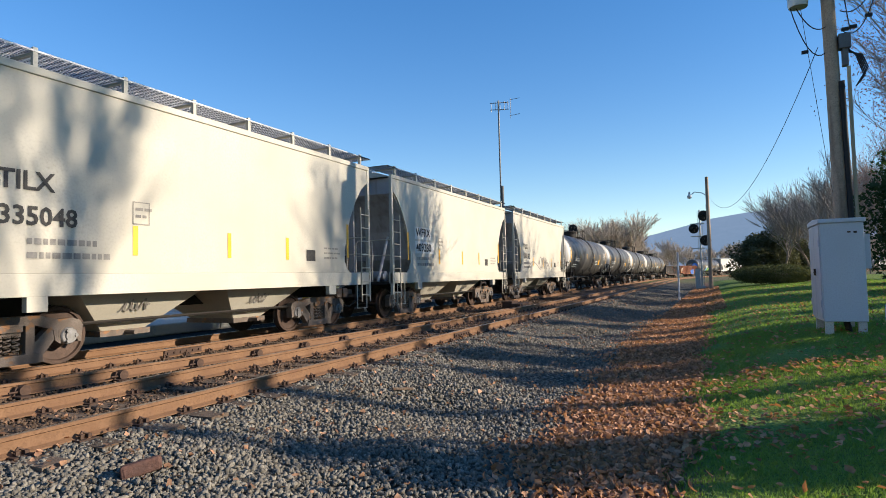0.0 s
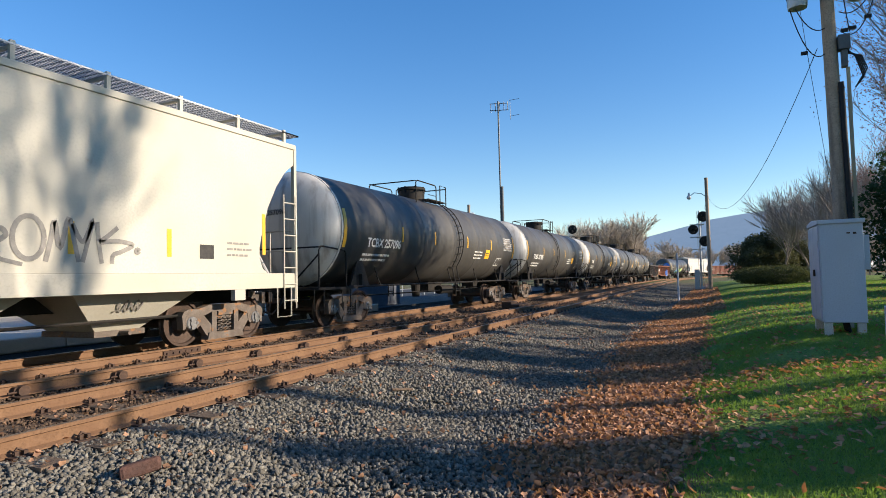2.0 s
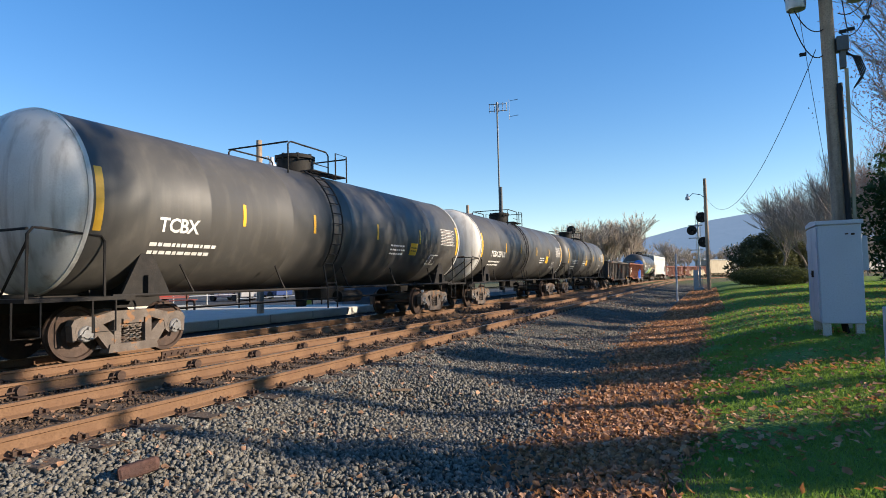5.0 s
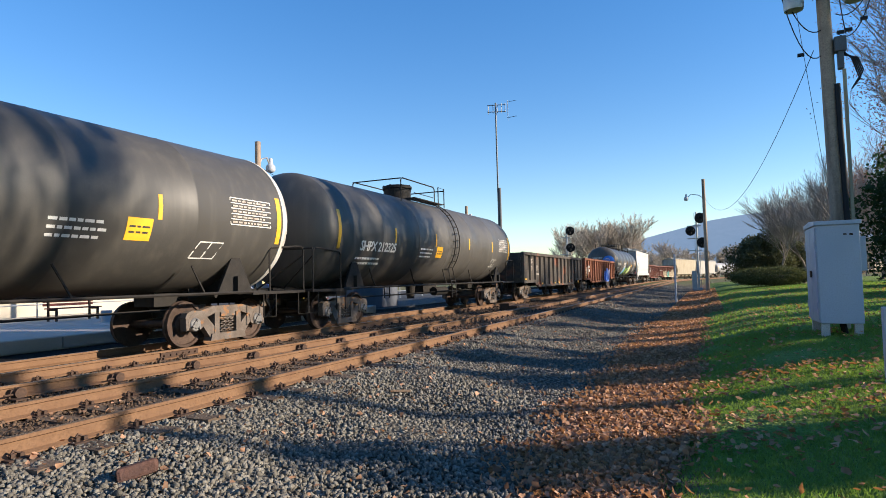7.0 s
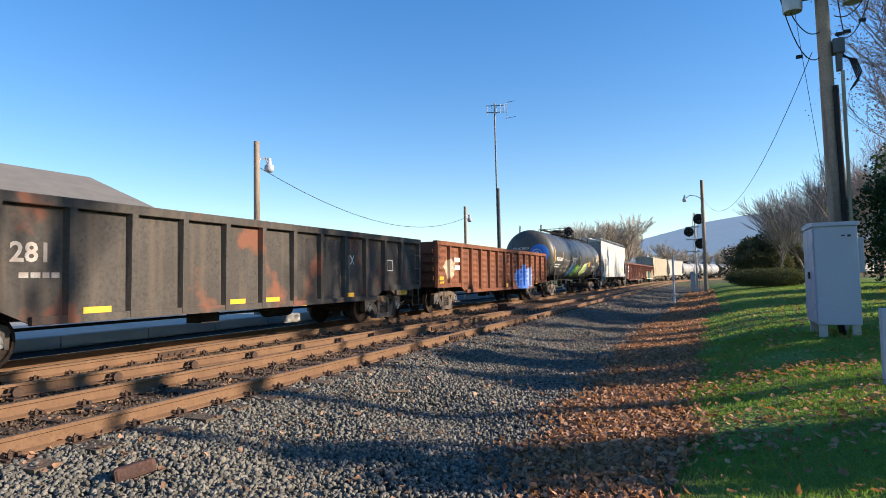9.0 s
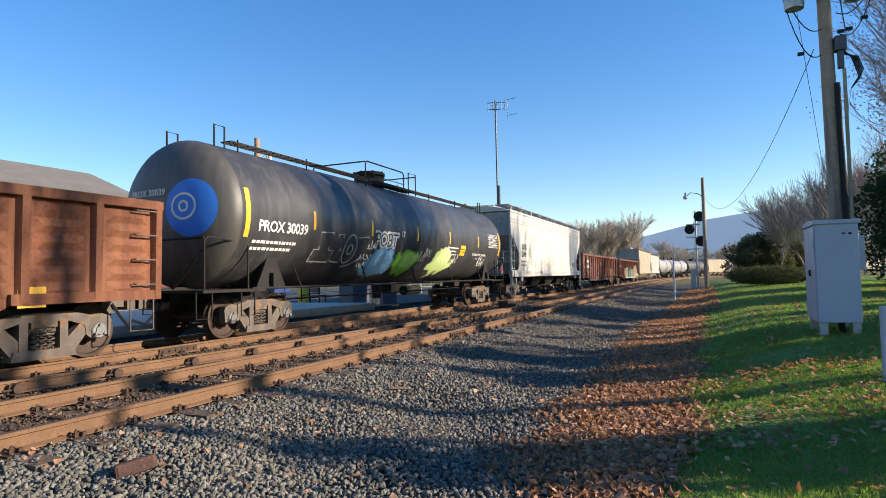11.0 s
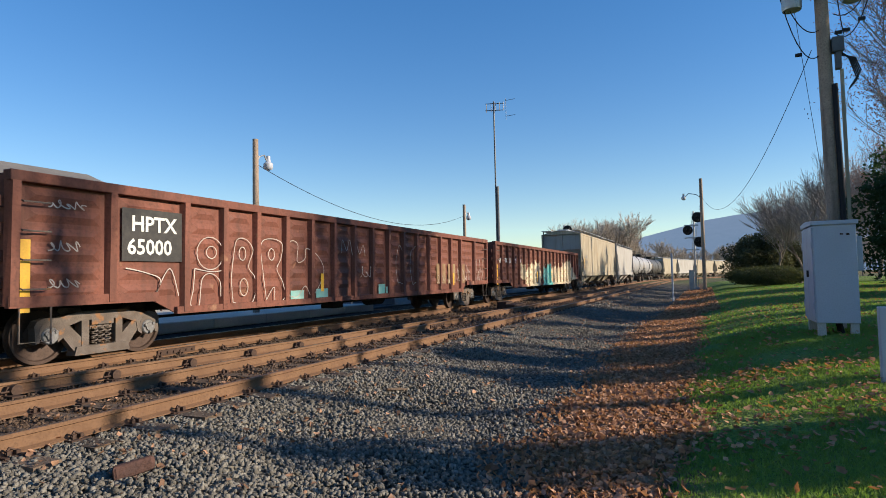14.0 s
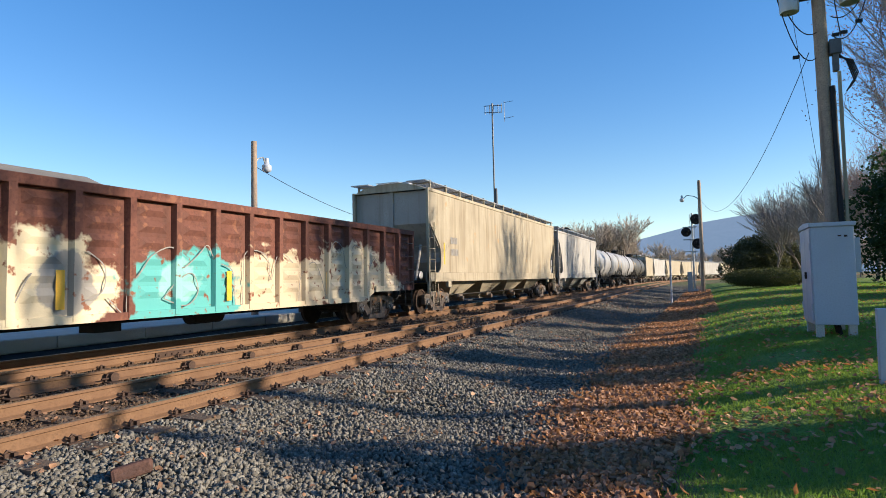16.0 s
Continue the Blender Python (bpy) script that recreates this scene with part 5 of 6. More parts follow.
leaves("fallen_leaves", x, y, r, .058, M_LAWN_LEAF, .03, "scattered dry leaves on the lawn", .28)
x, y, r = scattered(1300, 5.5, 9.5, 1.0, -2.6, .6, 7)
keep = r.random(len(x)) < .55 + .45 * np.sin(x * 2.3 + y)
leaves("fallen_leaves", x[keep], y[keep], r, .058, M_LAWN_LEAF, .03, "scattered dry leaves on the lawn", .28)
x, y, r = scattered(4200, 24, 60, 1.2, -.4, 1.7, 8)
leaves("leaf_litter", x, y, r, .12, M_LEAF, .03, "deep drift of dry brown leaves")


def blades(name, x, y, r, high, wide):
    n = len(x)
    a, lean, h = r.uniform(0, 6.28, n), r.normal(0, .45, (n, 2)), high * r.uniform(.5, 1.3, n)
    z = ground_z(x, y)
    dx, dy = np.cos(a) * wide, np.sin(a) * wide
    p = np.stack([np.stack([x - dx, y - dy, z], -1), np.stack([x + dx, y + dy, z], -1), np.stack([x + lean[:, 0] * h, y + lean[:, 1] * h, z + h], -1)], 1)
    me = quick(name, 0, (p.reshape(-1, 3), np.arange(3 * n).reshape(-1, 3)))
    me.materials.append(M_GRASS)
    return tagged(new(name, me), "short green lawn grass", "grass", kind="stuff")


x, y, r = scattered(260000, 3.0, 14, 1.5, -5.5, .55, 9)
keep = y < .33 + .12 * np.sin(x * 1.7) + r.normal(0, .1, len(x))
blades("lawn_grass", x[keep], y[keep], r, .03, .0048)
x, y, r = scattered(60000, 13, 48, 1.5, -12, .4, 10)
blades("lawn_grass", x, y, r, .045, .014)

g = geo()
gbox(g, -.15, .15, -.085, .085, 0, .11)
g[0][:] = [(a + random.uniform(-.02, .02), b + random.uniform(-.015, .015), c + random.uniform(-.01, .01)) for a, b, c in g[0]]
o = tagged(part("brick", g, M_BRICK, None, bevel=.03), "worn red brick lying on the ballast", "brick")
o.matrix_world = pose(3.37, 4.13, float(ground_z(3.37, 4.13)) + .0, 14, 9, 150)
g = geo()
gbox(g, -.16, .16, -.025, .025, 0, .03)
o = tagged(part("stick", g, M_TIE, None, bevel=.006), "short weathered wooden stick on the ballast", "stick")
o.matrix_world = pose(7.4, 3.98, float(ground_z(7.4, 3.98)) + .03, 0, 6, -35)


# ---- poles, cabinet and signals on the lawn ----
def soil(x, y):
    return float(ground_z(x, y))


def sagging(a, b, drop, n=14):
    a, b = Vector(a), Vector(b)
    return [a.lerp(b, i / n) - Vector((0, 0, drop * 4 * (i / n) * (1 - i / n))) for i in range(n + 1)]


def relay_cabinet():
    x0, x1, y0, y1 = 12.1, 13.25, -2.36, -1.72
    z = soil(12.4, -2.1)
    top = 2.07
    cab = tagged(new("relay_cabinet"), "pale grey metal trackside cabinet on short legs", "cabinet")
    g = geo()
    gbox(g, x0, x1, y0, y1, z + .2, top - .07)
    part("cabinet_body", g, M_CABINET, cab, bevel=.012)
    g = geo()
    gprism(g, [(x0 - .03, top - .07), (x1 + .03, top - .07), (x1 + .03, top), ((x0 + x1) / 2, top + .035), (x0 - .03, top)], y0 - .03, y1 + .03)
    part("cabinet_roof", g, M_CABINET, cab, bevel=.008)
    for k, (a, b) in enumerate(((x0 + .03, (x0 + x1) / 2 - .008), ((x0 + x1) / 2 + .008, x1 - .03))):
        g = geo()
        gbox(g, a, b, y1, y1 + .02, z + .25, top - .1)
        door = part("cabinet_door", g, M_CABINET, cab, bevel=.006)
        g = geo()
        if k == 0:
            gbox(g, b - .09, b - .03, y1 + .02, y1 + .05, 1.1, 1.22)
            gtube(g, [(b - .06, y1 + .05, 1.16), (b - .2, y1 + .06, 1.16)], .012, 6)
            part("latch", g, M_IRON, door, "dark metal door latch")
        for hz in (.55, 1.6):
            g = geo()
            gtube(g, [(a + .01 if k == 0 else b - .01, y1 + .02, hz), (a + .01 if k == 0 else b - .01, y1 + .02, hz + .12)], .014, 6)
            part("hinge", g, M_CABINET, door)
    g = geo()
    gbox(g, x0 + .25, x1 - .2, y0 - .13, y0 - .002, 1.2, 1.8)
    part("meter_box", g, M_CABINET, cab, bevel=.01)
    for a in (x0 + .03, x1 - .13):
        for b in (y0 + .02, y1 - .14):
            g = geo()
            gbox(g, a, a + .1, b, b + .12, z - .1, z + .2)
            part("leg", g, M_CONCRETE, cab)
    g = geo()
    for k in range(4):
        gtube(g, [(x0 + .2 + .12 * k, -2.1, z + .22), (x0 + .22 + .12 * k, -2.15, z - .05)], .025, 6)
    part("cable_ducts", g, M_WIRE, cab)
    for k in range(2):
        g = geo()
        gbox(g, x0 - .006, x0, y0 + .1 + .09 * k, y0 + .15 + .09 * k, top - .26 + .01 * (k % 2), top - .225)
        part("label_bar", g, M_IRON, cab)


relay_cabinet()


def utility_pole():
    x, y = 16.5, -2.84
    z = soil(x, y)
    pole = tagged(new("utility_pole"), "tall weathered wooden utility pole with two transformers", "utility pole")
    rnd = random.Random(3)
    g = geo()
    gtube(g, [(x - .006 * k + rnd.uniform(-.006, .006), y + .008 * k, z - .3 + k * .68) for k in range(17)], .17, 20, .13)
    part("shaft", g, M_POLE, pole, smooth=True)
    g = geo()
    gtube(g, [(x - .15 - .006 * k, y - .15 + .008 * k, z - .2 + k * .62) for k in range(10)], .06, 12)
    part("conduit", g, M_WIRE, pole, "dark cable conduit", smooth=True)
    g = geo()
    gbox(g, x - .14, x - .06, y - .28, y - .215, z - .1, 5.9)
    part("moulding", g, M_TAN, pole, "pale wooden cable moulding")
    g = geo()
    gbox(g, x - .26, x - .02, y - .3, y - .06, 6.3, 6.65)
    gbox(g, x - .22, x - .06, y - .24, y - .12, 5.9, 6.31)
    part("weatherhead", g, M_MAST, pole, bevel=.015)
    g = geo()
    for k in range(5):
        gtube(g, [(x - .16, y - .2, 6.35 - .03 * k), (x - .22, y - .38 - .03 * k, 6.1), (x - .2, y - .52 - .02 * k, 5.6 + .05 * k), (x - .16, y - .36, 5.4)], .017, 6)
    part("drip_loop", g, M_WIRE, pole)
    for dy in (.72, -.5):
        can = geo()
        glathe(can, [(7.42, .02), (7.43, .2), (7.5, .215), (8.3, .215), (8.36, .19), (8.38, .05)], 24, "z", (x - .25, y + dy, 0))
        t = part("transformer", can, M_GALV, pole, "grey transformer can", smooth=True)
        b = geo()
        gbox(b, x - .27, x - .13, *sorted((y + dy * .72, y + dy * .2)), 7.7, 7.8)
        part("bracket", b, M_IRON, t)
    for a, b, d in (((x - .25, y + .92, 7.9), (x - .15, y + .1, 6.95), .45), ((x - .25, y + 1.0, 8.0), (x - .1, y + .1, 6.4), .75), ((x - .2, y - .12, 7.2), (x - .25, y - .95, 8.0), .35),
                    ((x - .2, y - .12, 6.75), (x - .25, y - .85, 7.6), .45), ((x - .2, y - .2, 7.7), (x - .2, y - .3, 6.7), .05)):
        g = geo()
        gtube(g, sagging(a, b, d, 10), .013, 5)
        part("jumper_cable", g, M_WIRE, pole)
    for p in ((x - .2, y + .62, 6.35), (x - .2, y - .36, 6.78), (x - .22, y - .66, 6.98), (x - .2, y - .2, 6.75)):
        g = geo()
        gbox(g, p[0] - .035, p[0] + .035, p[1] - .07, p[1] + .07, p[2] - .035, p[2] + .035)
        part("clamp", g, M_WIRE, pole)


utility_pole()


def lamp_pole(x, y, high, r, arm, category="street lamp", drop=.9):
    """A timber pole with a curved arm and a lamp; arm: the way it points."""
    z = soil(x, y) if y < 12 else .1
    p = tagged(new("street_lamp"), "wooden lamp pole with a curved arm and small lamp", category, "lamp poles by the railway")
    g = geo()
    gtube(g, [(x, y, z - .3), (x, y, high / 2), (x, y, high)], r, 14, r * .8)
    part("pole", g, M_POLE, p, smooth=True)
    a = Vector(arm)
    base = Vector((x, y, high - drop))
    g = geo()
    gtube(g, [base, base + a * .3 + Vector((0, 0, .28)), base + a * .7 + Vector((0, 0, .36)), base + a], .03, 8)
    gtube(g, [base + Vector((0, 0, -.1)), base + a * .15 + Vector((0, 0, -.9)), base + Vector((0, 0, -1.5))], .012, 5)
    part("arm", g, M_GALV, p)
    c = base + a
    g = geo()
    glathe(g, [(.36, .03), (.34, .07), (.22, .08), (.12, .1), (.06, .17), (-.08, .18), (-.16, .14), (-.2, .05)], 20, "z", tuple(c))
    part("lamp_head", g, M_CABINET, p, "white lamp head with photocell", smooth=True)
    return base


wire_a = lamp_pole(17.2, 14.95, 6.45, .13, (.55, -.12, .02))
wire_b = lamp_pole(39.8, 15.7, 6.45, .13, (.55, -.12, .02))
wire_c = lamp_pole(53.7, .12, 9.0, .16, (-.35, 1.35, .05), drop=1.6)


def wire(a, b, drop, r, label):
    g = geo()
    gtube(g, sagging(a, b, drop, 30), r, 5)
    tagged(part("overhead_wire", g, M_WIRE, None), label, "wire", "overhead wires")


wire(wire_a, wire_b + Vector((0, 0, .1)), 1.35, .012, "thin black wire sagging between lamp poles")
wire(wire_c + Vector((0, 0, .2)), (16.4, -2.5, 6.45), 2.3, .009, "thin black wire hung from the utility pole")
wire((16.4, -2.1, 8.4), (26.0, -4.4, 2.0), .2, .007, "thin grey guy wire beside the utility pole")


def antenna_mast():
    x, y = 51.4, 17.0
    m = tagged(new("antenna_mast"), "slender metal radio mast with a small antenna", "antenna")
    g = geo()
    gtube(g, [(x, y, -.2), (x, y, 9.4)], .14, 10)
    part("lower_tube", g, M_MAST, m)
    g = geo()
    gtube(g, [(x - .1, y + .12, 4.0), (x - .1, y + .12, 17.2)], .075, 8)
    part("upper_tube", g, M_MAST, m)
    g = geo()
    z = 17.0
    for dz in (0, -.62):
        gtube(g, [(x - .3, y + .85, z + dz), (x + .2, y - .75, z + dz)], .035, 6)
    for t in (.85, .4, 0, -.4, -.75):
        gtube(g, [(x, y + t, z + .1), (x, y + t, z - .72)], .03, 6)
    gtube(g, [(x + .3, y - .9, z + .4), (x + .3, y - .9, z - 1.5)], .02, 6)
    for dz in (.25, -1.2):
        gtube(g, [(x + .3, y - .85, z + dz), (x + .3, y - 1.75, z + dz + .05)], .02, 6)
    part("antenna", g, M_MAST, m)


antenna_mast()


def signal(x, y, heads, high, side):
    s = tagged(new("railway_signal"), "grey lattice signal mast with black round heads", "signal", "railway signals")
    z = soil(x, y) if y < 12 else -.2
    g = geo()
    gtube(g, [(x, y, z), (x, y, high)], .09, 10)
    gbox(g, x - .3, x + .3, y - .3, y + .3, z - .1, z + .25)
    gbox(g, x + .25, x + .7, y + .15, y + .6, z, z + 1.9)
    part("mast", g, M_GALV, s)
    g = geo()
    for d in (-.2, .2):
        gtube(g, [(x + .35, y + d, z), (x + .35, y + d, high)], .02, 5)
    for k in range(int((high - z) / .33)):
        gtube(g, [(x + .35, y - .2, z + .3 + k * .33), (x + .35, y + .2, z + .3 + k * .33)], .014, 5)
    for hz in heads:
        gbox(g, x - .1, x + .4, y - .4, y + .85, hz[1] - .75, hz[1] - .68)
    part("ladder", g, M_GALV, s)
    for dy, hz, r in heads:
        h = geo()
        glathe(h, [(x - .25, .02), (x - .25, r), (x - .19, r), (x - .19, .02)], 24, "x", (0, y + dy, hz))
        for a in range(3):
            t = 2 * math.pi * a / 3 + .5
            glathe(h, [(x - .62, .1), (x - .25, .12)], 12, "x", (0, y + dy + r * .45 * math.cos(t), hz + r * .45 * math.sin(t)))
        gbox(h, x - .19, x + .05, y + dy - .2, y + dy + .2, hz - .25, hz + .25)
        part("signal_head", h, M_BLACK, s, "black round signal head")


signal(62.0, .9, ((-.35, 6.5, .5), (.55, 5.3, .45), (-.45, 4.15, .5)), 7.1, 1)
signal(68.0, 14.6, ((-.4, 6.4, .5), (-.4, 4.5, .5)), 7.0, 1)
g = geo()
gtube(g, [(37.9, 1.83, -.8), (37.9, 1.83, 2.4)], .055, 10)
tagged(part("marker_post", g, M_CABINET, None), "thin white trackside marker post", "post")
g = geo()
gbox(g, 8.05, 8.15, -2.05, -1.74, -.3, .8)
tagged(part("sign_post", g, M_CABINET, None, bevel=.01), "pale painted wooden post on the lawn", "post")


# ---- beyond the train: platform, station, benches ----
g = geo()
gbox(g, -60, 24, 14.05, 27, -.5, .12)
tagged(part("platform", g, M_CONCRETE, None, bevel=.02), "pale concrete station platform", "platform", kind="structure")
g = geo()
gbox(g, 24.05, 70, 14.6, 60, -.5, -.12)
tagged(part("car_park", g, M_ASPHALT, None), "worn grey asphalt yard", "pavement", kind="structure")
for k in range(14):
    g = geo()
    gbox(g, -10 + k * 2.42, -10 + k * 2.42 + 2.38, 13.98, 14.045, -.16, .10)
    tagged(part("kerb", g, M_CONCRETE, None), "pale concrete kerb stone", "kerb", "platform kerb stones", "structure")


def station():
    b = tagged(new("station_building"), "long low station building with a grey shingled roof", "building")
    x0, x1, y0, y1, eave, ridge = -34, 21.3, 25.2, 36.5, 4.6, 7.3
    g = geo()
    gbox(g, x0, x1, y0, y1, -.3, eave)
    part("wall", g, M_WALL, b)
    g = geo()
    mid = (y0 + y1) / 2
    v, f = g
    for x in (x0 - .8, x1 + .8):
        v += [(x, y0 - 1.0, eave), (x, mid, ridge), (x, y1 + 1.0, eave), (x, y1 + 1.0, eave - .18), (x, mid, ridge - .2), (x, y0 - 1.0, eave - .18)]
    f += [(i, (i + 1) % 6, 6 + (i + 1) % 6, 6 + i) for i in range(6)] + [tuple(range(6)), tuple(range(11, 5, -1))]
    part("roof", g, M_ROOF, b)
    for k in range(8):
        x = -20 + 5 * k
        g = geo()
        gbox(g, x, x + 1.2, y0 - .05, y0 - .003, .9 if k % 3 else .12, 2.3)
        w = part("window" if k % 3 else "door", g, M_BENCH if k % 3 == 0 else M_CHALK, b)
        if k % 3:
            g = geo()
            gbox(g, x + .1, x + 1.1, y0 - .06, y0 - .052, 1.0, 2.2)
            part("pane", g, M_GREYBLOCK, w)


station()


def bench():
    b = tagged(new("bench"), "dark red slatted bench on the platform", "bench", "platform benches")
    for k in range(4):
        g = geo()
        gbox(g, -.9, .9, -.2 + k * .12, -.11 + k * .12, .42, .46)
        part("seat_slat", g, M_BENCH, b)
    for k in range(4):
        g = geo()
        gbox(g, -.9, .9, .30, .34, .52 + k * .12, .61 + k * .12)
        part("back_slat", g, M_BENCH, b)
    for x in (-.75, .75):
        g = geo()
        gbox(g, x - .03, x + .03, -.2, -.13, 0, .42)
        gbox(g, x - .03, x + .03, .24, .30, 0, 1.0)
        gbox(g, x - .03, x + .03, -.2, .3, .36, .42)
        part("leg", g, M_IRON, b)
    return b


first = bench()
first.matrix_world = pose(14.1, 20.5, .12)
for x in (9.5, 18.6, 28.5):
    copy_thing(first, pose(x, 20.6, .12 if x < 24 else -.12))
g = geo()
glathe(g, [(0, .29), (.3, .31), (.32, .29), (.6, .31), (.62, .29), (.9, .29)], 20, "z", (26.6, 20, -.12))
tagged(part("barrel", g, M_BARREL, None, smooth=True), "yellow plastic barrel on the yard", "barrel")
g = geo()
glathe(g, [(0, .14), (.36, .17), (.37, .15)], 16, "z", (13.6, 18.2, .12))
tagged(part("bucket", g, M_CABINET, None, smooth=True), "white plastic bucket on the platform", "bucket")
g = geo()
gbox(g, 24.6, 29.0, 15.6, 16.4, -.12, .95)
tagged(part("equipment_box", g, M_GREYBLOCK, None, bevel=.02), "long blue-grey metal equipment box", "box")


def railing(x0, x1, y, z):
    r = tagged(new("railing"), "thin grey pipe railing along the platform", "railing")
    n = int((x1 - x0) / 2)
    for k in range(n + 1):
        g = geo()
        gtube(g, [(x0 + 2 * k, y, z), (x0 + 2 * k, y, z + 1.05)], .03, 6)
        part("post", g, M_GALV, r)
    for h in (.55, 1.03):
        g = geo()
        gtube(g, [(x0, y, z + h), (x0 + 2 * n, y, z + h)], .025, 6)
        part("rail_pipe", g, M_GALV, r)


railing(2, 24, 22.4, .12)
railing(24, 48, 22.4, -.12)


def parked_car(x, y, paint, turn):
    c = tagged(new("parked_car"), "small parked car in the yard", "car", "parked cars")
    g = geo()
    gprism(g, [(-2.1, .3), (2.1, .3), (2.15, .7), (1.3, .85), (.7, 1.35), (-1.1, 1.4), (-1.7, .9), (-2.15, .8)], -.85, .85)
    part("body", g, paint, c, bevel=.06)
    g = geo()
    gprism(g, [(1.15, .88), (.65, 1.3), (-1.05, 1.34), (-1.55, .92)], -.865, .865)
    part("window", g, M_GREYBLOCK, c)
    for wx in (-1.35, 1.35):
        for wy in (-.8, .8):
            g = geo()
            glathe(g, [(wy - .1, .32), (wy + .1, .32)], 18, "y", (wx, 0, .32))
            part("wheel", g, M_WIRE, c)
    c.matrix_world = pose(x, y, -.12, 0, 0, turn)


parked_car(36, 34, surface("silver_car_paint", (0.5, 0.5, 0.52), None, 1, .3, .5, 0), 80)
parked_car(40, 34, surface("blue_car_paint", (0.05, 0.09, 0.25), None, 1, .3, .3, 0), 80)
parked_car(33, 40, surface("red_car_paint", (0.4, 0.04, 0.03), None, 1, .3, .3, 0), 85)


# ---- trees ----
def bare_tree(seed, high, spread=1.0, depth=5, stem=.0105, low=.25, thin=.008, clear=1.0):
    """Limb meshes of a leafless tree, and its twig tips."""
    rnd = random.Random(seed)
    limbs, twigs, tips = geo(), geo(), []

    def grow(p, way, length, r, level):
        pts = [p]
        for k in range(3):
            way = (way + Vector((rnd.gauss(0, .13), rnd.gauss(0, .13), rnd.gauss(.05, .08)))).normalized()
            p = p + way * length * (clear if level == 0 else 1) / 3
            pts.append(p)
        r = max(r, thin)
        gtube(limbs if level < 2 else twigs, pts, r, 8 if level == 0 else 5 if level < 2 else 3, max(r * .62, thin), level == 0)
        if level >= depth:
            tips.append(p)
            return
        n = 4 if level == 0 else rnd.choice((3, 3, 4)) if level < depth - 1 else 4
        for k in range(n):
            a, open_ = rnd.uniform(0, 6.28), rnd.uniform(.28, .8) * spread
            axis = Vector((math.cos(a), math.sin(a), rnd.uniform(-.2, .4))).normalized()
            start = pts[rnd.choice((1, 2, 3))] if level > 0 else pts[rnd.choice((2, 3)) if clear == 1 else 3]
            grow(start, (way * math.cos(open_) + axis * math.sin(open_)).normalized(), length * rnd.uniform(.58, .82), r * rnd.uniform(.42, .6), level + 1)
        grow(pts[-1], way, length * .75, r * .62, level + 1)

    grow(Vector((0, 0, -.2)), Vector((0, 0, 1)), high * low, high * stem, 0)
    k = high / max(p.z for p in tips)
    for g in (limbs, twigs):
        g[0][:] = [(x * k, y * k, z * k) for x, y, z in g[0]]
    return limbs, twigs, [p * k for p in tips]


def tufts(tips, r, size, each, spread, name, material):
    """Small loose leaves round the twig tips."""
    t = np.array([tuple(p) for p in tips])
    c = np.repeat(t, each, 0) + r.normal(0, spread, (len(t) * each, 3))
    n = len(c)
    d1, d2 = r.normal(0, 1, (n, 3)), r.normal(0, 1, (n, 3))
    d1 *= size / np.linalg.norm(d1, axis=1)[:, None]
    d2 *= size * .6 / np.linalg.norm(d2, axis=1)[:, None]
    co = np.stack([c - d1, c + d2, c + d1, c - d2], 1).reshape(-1, 3)
    me = quick(name, 0, (co, np.arange(4 * n).reshape(-1, 4)))
    me.materials.append(material)
    return me


def tree(seed, high, label, leafy=None, spread=1.0, depth=5, each=3, size=.06, loose=.18, thin=.005, stem=.0105, twig=None, clear=1.0):
    t = tagged(new("tree"), label, "tree", "trees round the railway")
    limbs, twigs, tips = bare_tree(seed, high, spread, depth, stem, thin=thin, clear=clear)
    part("trunk", limbs, M_BARK, t, smooth=True)
    me = data("crown", twigs, twig or M_TWIG)
    part("crown", me, None, t)
    if leafy:
        part("foliage", tufts(tips, np.random.default_rng(seed), size, each, loose, "foliage", leafy), None, t)
    return t


def placed(t, x, y, turn=0.0, size=1.0):
    t.matrix_world = Matrix.Translation((x, y, soil(x, y))) @ Matrix.Rotation(turn, 4, "Z") @ Matrix.Diagonal((size, size, size, 1))
    return t


near_kinds = [placed(tree(k, 9.0, "leafless grey-brown tree with fine twigs", spread=.6 + .08 * k, thin=.005), *p) for k, p in enumerate(((50, -6.2), (55.5, -9.5), (46, -8.0)))]
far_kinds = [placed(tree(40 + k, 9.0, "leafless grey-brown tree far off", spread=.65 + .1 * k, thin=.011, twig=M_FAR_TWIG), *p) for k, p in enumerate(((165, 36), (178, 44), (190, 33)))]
rnd = random.Random(8)


def another(x, y, size, kinds):
    c = copy_thing(kinds[rnd.randrange(3)], Matrix.Identity(4))
    placed(c, x, y, rnd.uniform(0, 6.28), size)


for x, y, size in ((60, -8, 1.0), (66, -7, .9), (44, -12, .9), (38, -13, 1.0), (72, -14, 1.1), (84, -10, 1.0), (30, -14.5, 1.0), (53, -11.5, 1.1), (58, -6.0, .9), (63, -10.5, 1.1), (70, -9.5, 1.1), (76, -7.5, 1.0)):
    another(x, y, size, near_kinds)
for k in range(16):
    d = rnd.uniform(150, 200)
    another(d, d * rnd.uniform(.11, .205), rnd.uniform(1.5, 2.1), far_kinds)
for k in range(60):
    d = rnd.uniform(230, 380)
    another(d, d * rnd.uniform(-.24, .09), rnd.uniform(1.0, 1.7), far_kinds)
for k in range(14):
    another(rnd.uniform(110, 190), rnd.uniform(-60, -32), rnd.uniform(.9, 1.3), far_kinds)

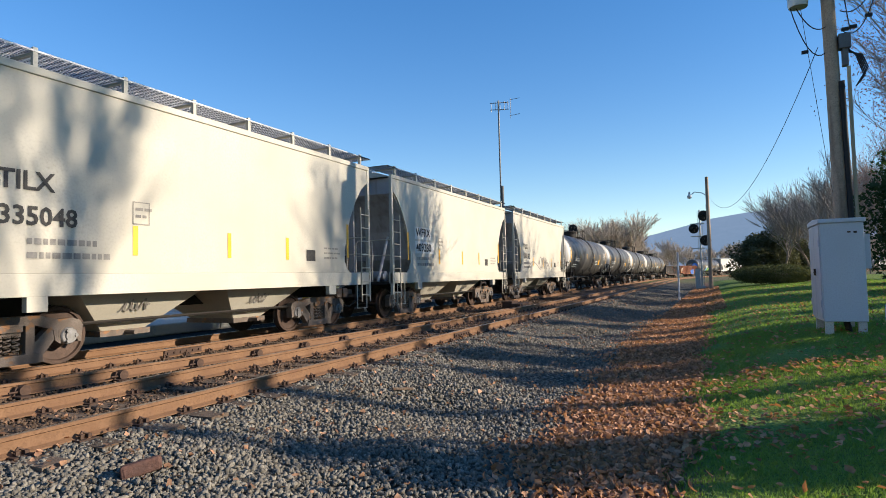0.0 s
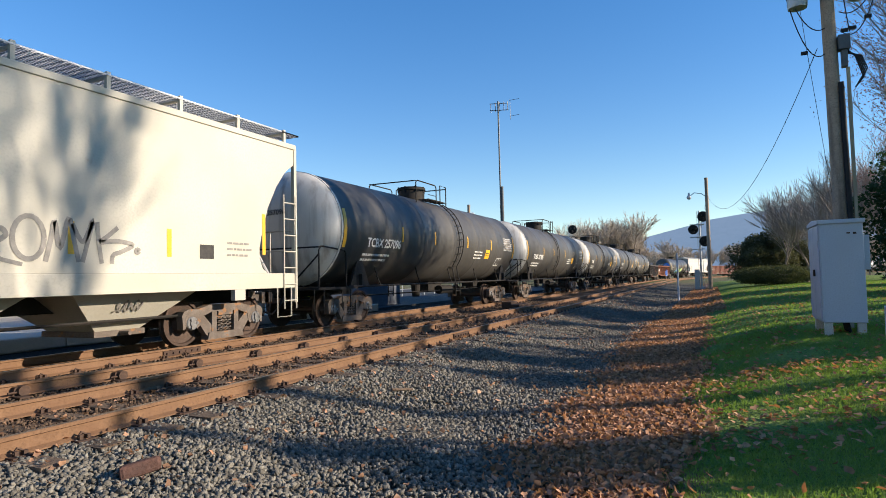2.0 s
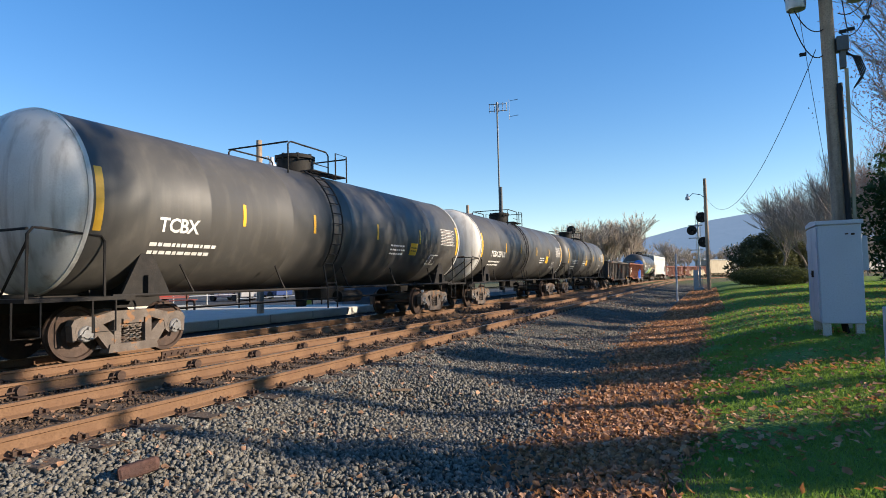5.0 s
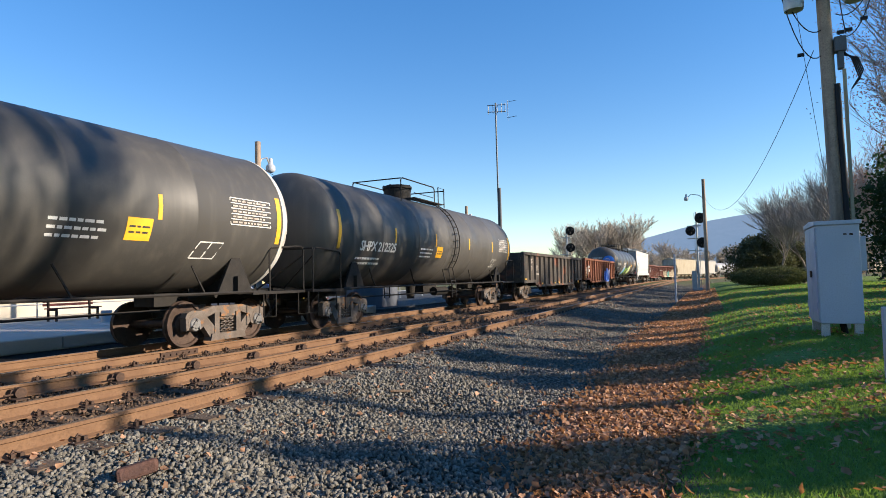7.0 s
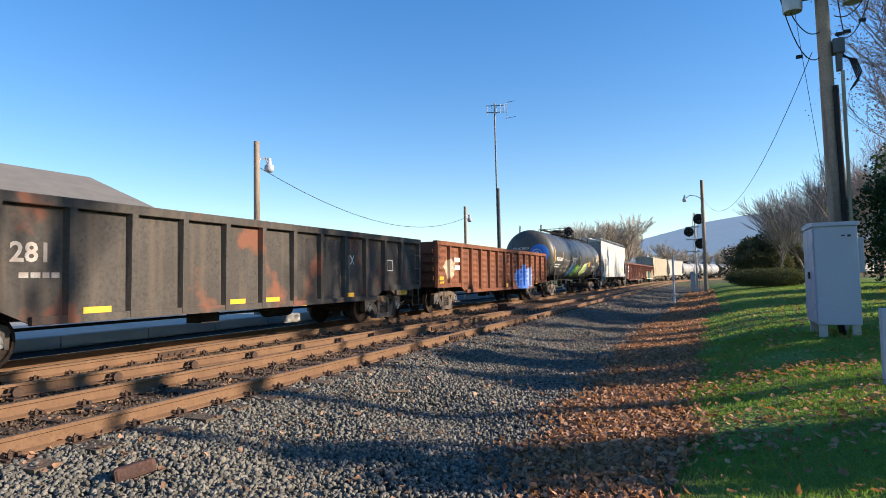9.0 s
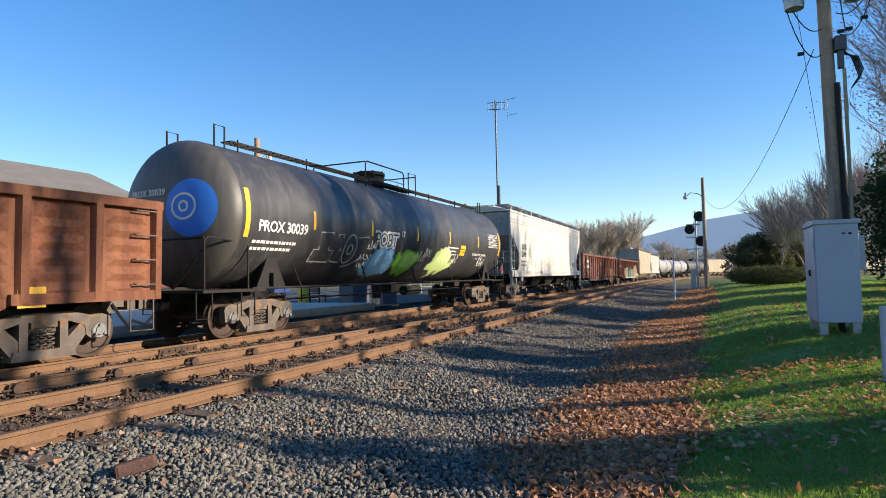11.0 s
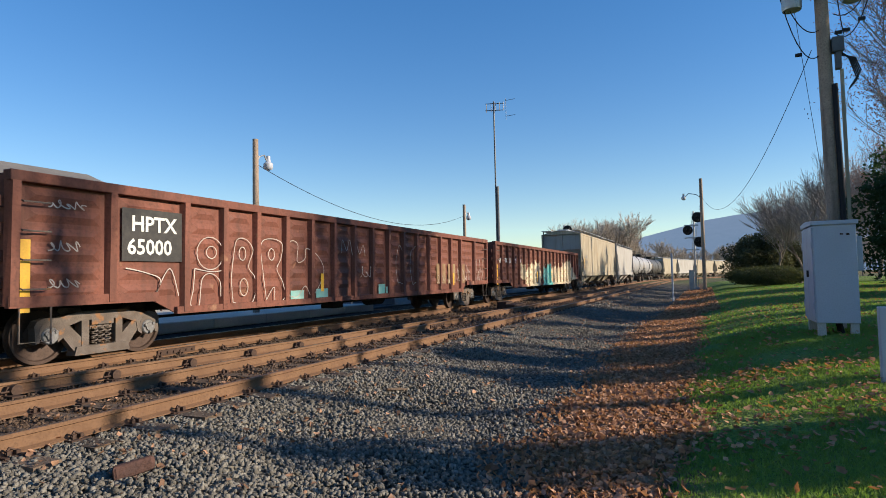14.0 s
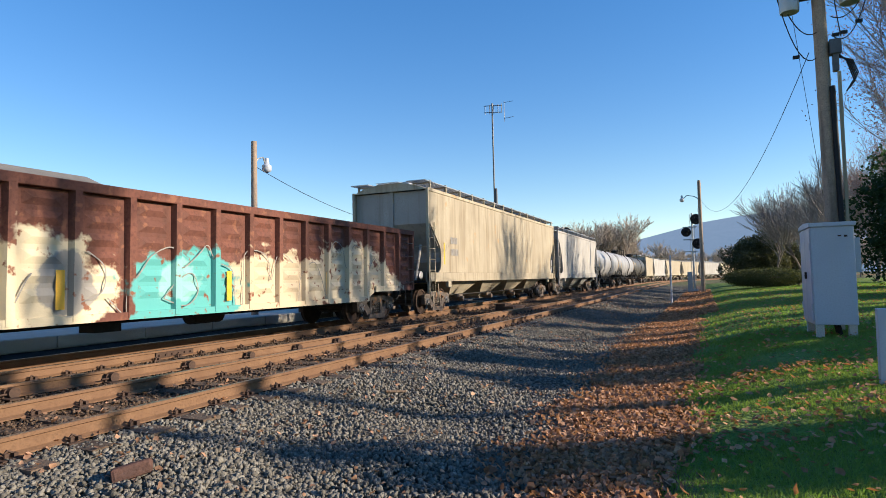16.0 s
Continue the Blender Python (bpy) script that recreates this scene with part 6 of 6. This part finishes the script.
# russet-leaved trees beside the lawn, and those whose shade falls on the train
placed(tree(21, 12.5, "tall tree with sparse russet autumn leaves", M_RUSSET, .95, 5, 8, .034, .25), 21.0, -6.9)
placed(tree(24, 10.0, "tree with sparse russet autumn leaves", M_RUSSET, 1.0, 5, 7, .034, .25), 38.0, -9.7)
shade = placed(tree(31, 20.0, "tall bare tree beyond the lawn", None, .8, 4, stem=.011, thin=.017, clear=2.4), 4.5, -26.0)
for x, y, size, turn in ((10.0, -27.5, 1.0, 3.2), (15.5, -29, 1.04, 2.0), (20.5, -27, .98, 5.2), (27.0, -30, 1.05, 4.0), (36.5, -28, 1.0, 5.0), (50, -30, 1.0, .4)):
    placed(copy_thing(shade, Matrix.Identity(4)), x, y, turn, size)


def evergreen(name, label, category, rx, ry, high, n, material, seed, size=.09, power=.6, rough=.22):
    """Many small leaf clumps in an uneven round mass over a short stem."""
    t = tagged(new(name), label, category, "evergreens by the lawn")
    r = np.random.default_rng(seed)
    d = r.normal(0, 1, (n, 3))
    d /= np.linalg.norm(d, axis=1)[:, None]
    lump = 1 + rough * np.sin(d[:, 0] * 5 + seed) * np.sin(d[:, 1] * 6 + 2 * seed) + rough * .7 * np.sin(d[:, 2] * 9 + d[:, 0] * 7)
    rad = lump * r.random(n) ** .22
    w = np.where(d[:, 2] > 0, 1 - np.clip(d[:, 2], 0, 1) ** 2 * power, 1)
    c = np.stack([d[:, 0] * rad * rx * w, d[:, 1] * rad * ry * w, high / 2 + d[:, 2] * rad * high / 2], -1)
    c[:, 2] = np.maximum(c[:, 2], .03)
    part("foliage", tufts(c, r, size, 1, .05, "foliage", material), None, t)
    g = geo()
    gtube(g, [(0, 0, -.3), (0, 0, high * .7)], .16 * high / 4, 8, .04)
    for k in range(6):
        a = k * 1.05
        gtube(g, [(0, 0, high * (.15 + .08 * k)), (rx * .6 * math.cos(a), ry * .6 * math.sin(a), high * (.25 + .09 * k))], .05, 5, .02)
    part("trunk", g, M_BARK, t)
    return t


placed(evergreen("evergreen_tree", "dark dense evergreen tree by the lawn", "tree", 2.6, 2.6, 6.2, 26000, M_PINE, 3, .10, .75), 27.0, -8.1)
placed(evergreen("evergreen_tree", "dark dense evergreen tree by the lawn", "tree", 2.4, 2.2, 5.0, 18000, M_PINE, 5, .10, .75), 36.0, -10.6)
placed(evergreen("evergreen_bush", "dark rounded evergreen bush", "bush", 2.0, 2.3, 3.7, 16000, M_BUSH, 6, .10, .4), 61.0, -4.4, 0, 1.15)
placed(evergreen("evergreen_bush", "dark rounded evergreen bush", "bush", 1.8, 1.9, 2.8, 9000, M_BUSH, 7, .10, .4), 63.5, -7.6, 0, 1.15)
placed(evergreen("hedge", "low wide clipped green-brown hedge", "hedge", 2.3, 3.2, 1.3, 24000, M_HEDGE, 8, .05, .1, .06), 47.6, -4.0, .6)
# Evergreens added out of view to cast shade bands on lawn and ballast.
screen = placed(evergreen("evergreen_tree", "unseen evergreen added to shade lawn and ballast", "tree", 1.25, 1.4, 6.6, 3600, M_PINE, 12, .15, .55), 8.4, -12.6, 0, .84)
for k, (x, y, size) in enumerate(((13.0, -12.8, .86), (14.9, -12.2, .90), (16.6, -13.0, .82), (20.8, -15.5, .9), (27.5, -20.0, 1.15), (38.5, -25.0, 1.2), (41.0, -26.0, 1.1), (52.0, -25.0, 1.2))):
    placed(copy_thing(screen, Matrix.Identity(4)), x, y, k * 1.3, size)


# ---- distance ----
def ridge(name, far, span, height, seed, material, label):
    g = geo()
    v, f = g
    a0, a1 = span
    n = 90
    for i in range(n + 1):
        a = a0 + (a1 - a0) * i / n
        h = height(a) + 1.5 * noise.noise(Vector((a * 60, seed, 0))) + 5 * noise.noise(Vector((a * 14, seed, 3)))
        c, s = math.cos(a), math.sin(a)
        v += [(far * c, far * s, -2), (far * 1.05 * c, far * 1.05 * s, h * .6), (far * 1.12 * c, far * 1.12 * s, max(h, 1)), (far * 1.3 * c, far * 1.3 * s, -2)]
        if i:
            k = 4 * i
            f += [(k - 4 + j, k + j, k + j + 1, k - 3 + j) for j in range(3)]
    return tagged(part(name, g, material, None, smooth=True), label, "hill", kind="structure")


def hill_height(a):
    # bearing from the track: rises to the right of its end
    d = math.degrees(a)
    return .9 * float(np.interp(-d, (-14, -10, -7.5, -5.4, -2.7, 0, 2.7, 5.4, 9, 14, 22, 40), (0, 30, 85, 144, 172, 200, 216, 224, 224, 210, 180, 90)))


ridge("backdrop_hill", 2000, (radians(-40), radians(12)), hill_height, 4, M_HAZED_HILL, "long wooded hill with painted blue haze")


# ---- what moves ----
def motions():
    for car, middle in TRAIN:
        rows = []
        for k in range(65):
            p, a = along(middle - SPEED * k * .25)
            rows.append((k * .25, pose(p.x, p.y, p.z, 0, 0, math.degrees(a))))
        walk(car, rows)
    spin = math.degrees(SPEED / .457)
    for wheel, x in RUNNING:
        walk(wheel, [(k / 30, pose(x, 0, .457, 0, -spin * k / 30, 0)) for k in range(481)])


motions()
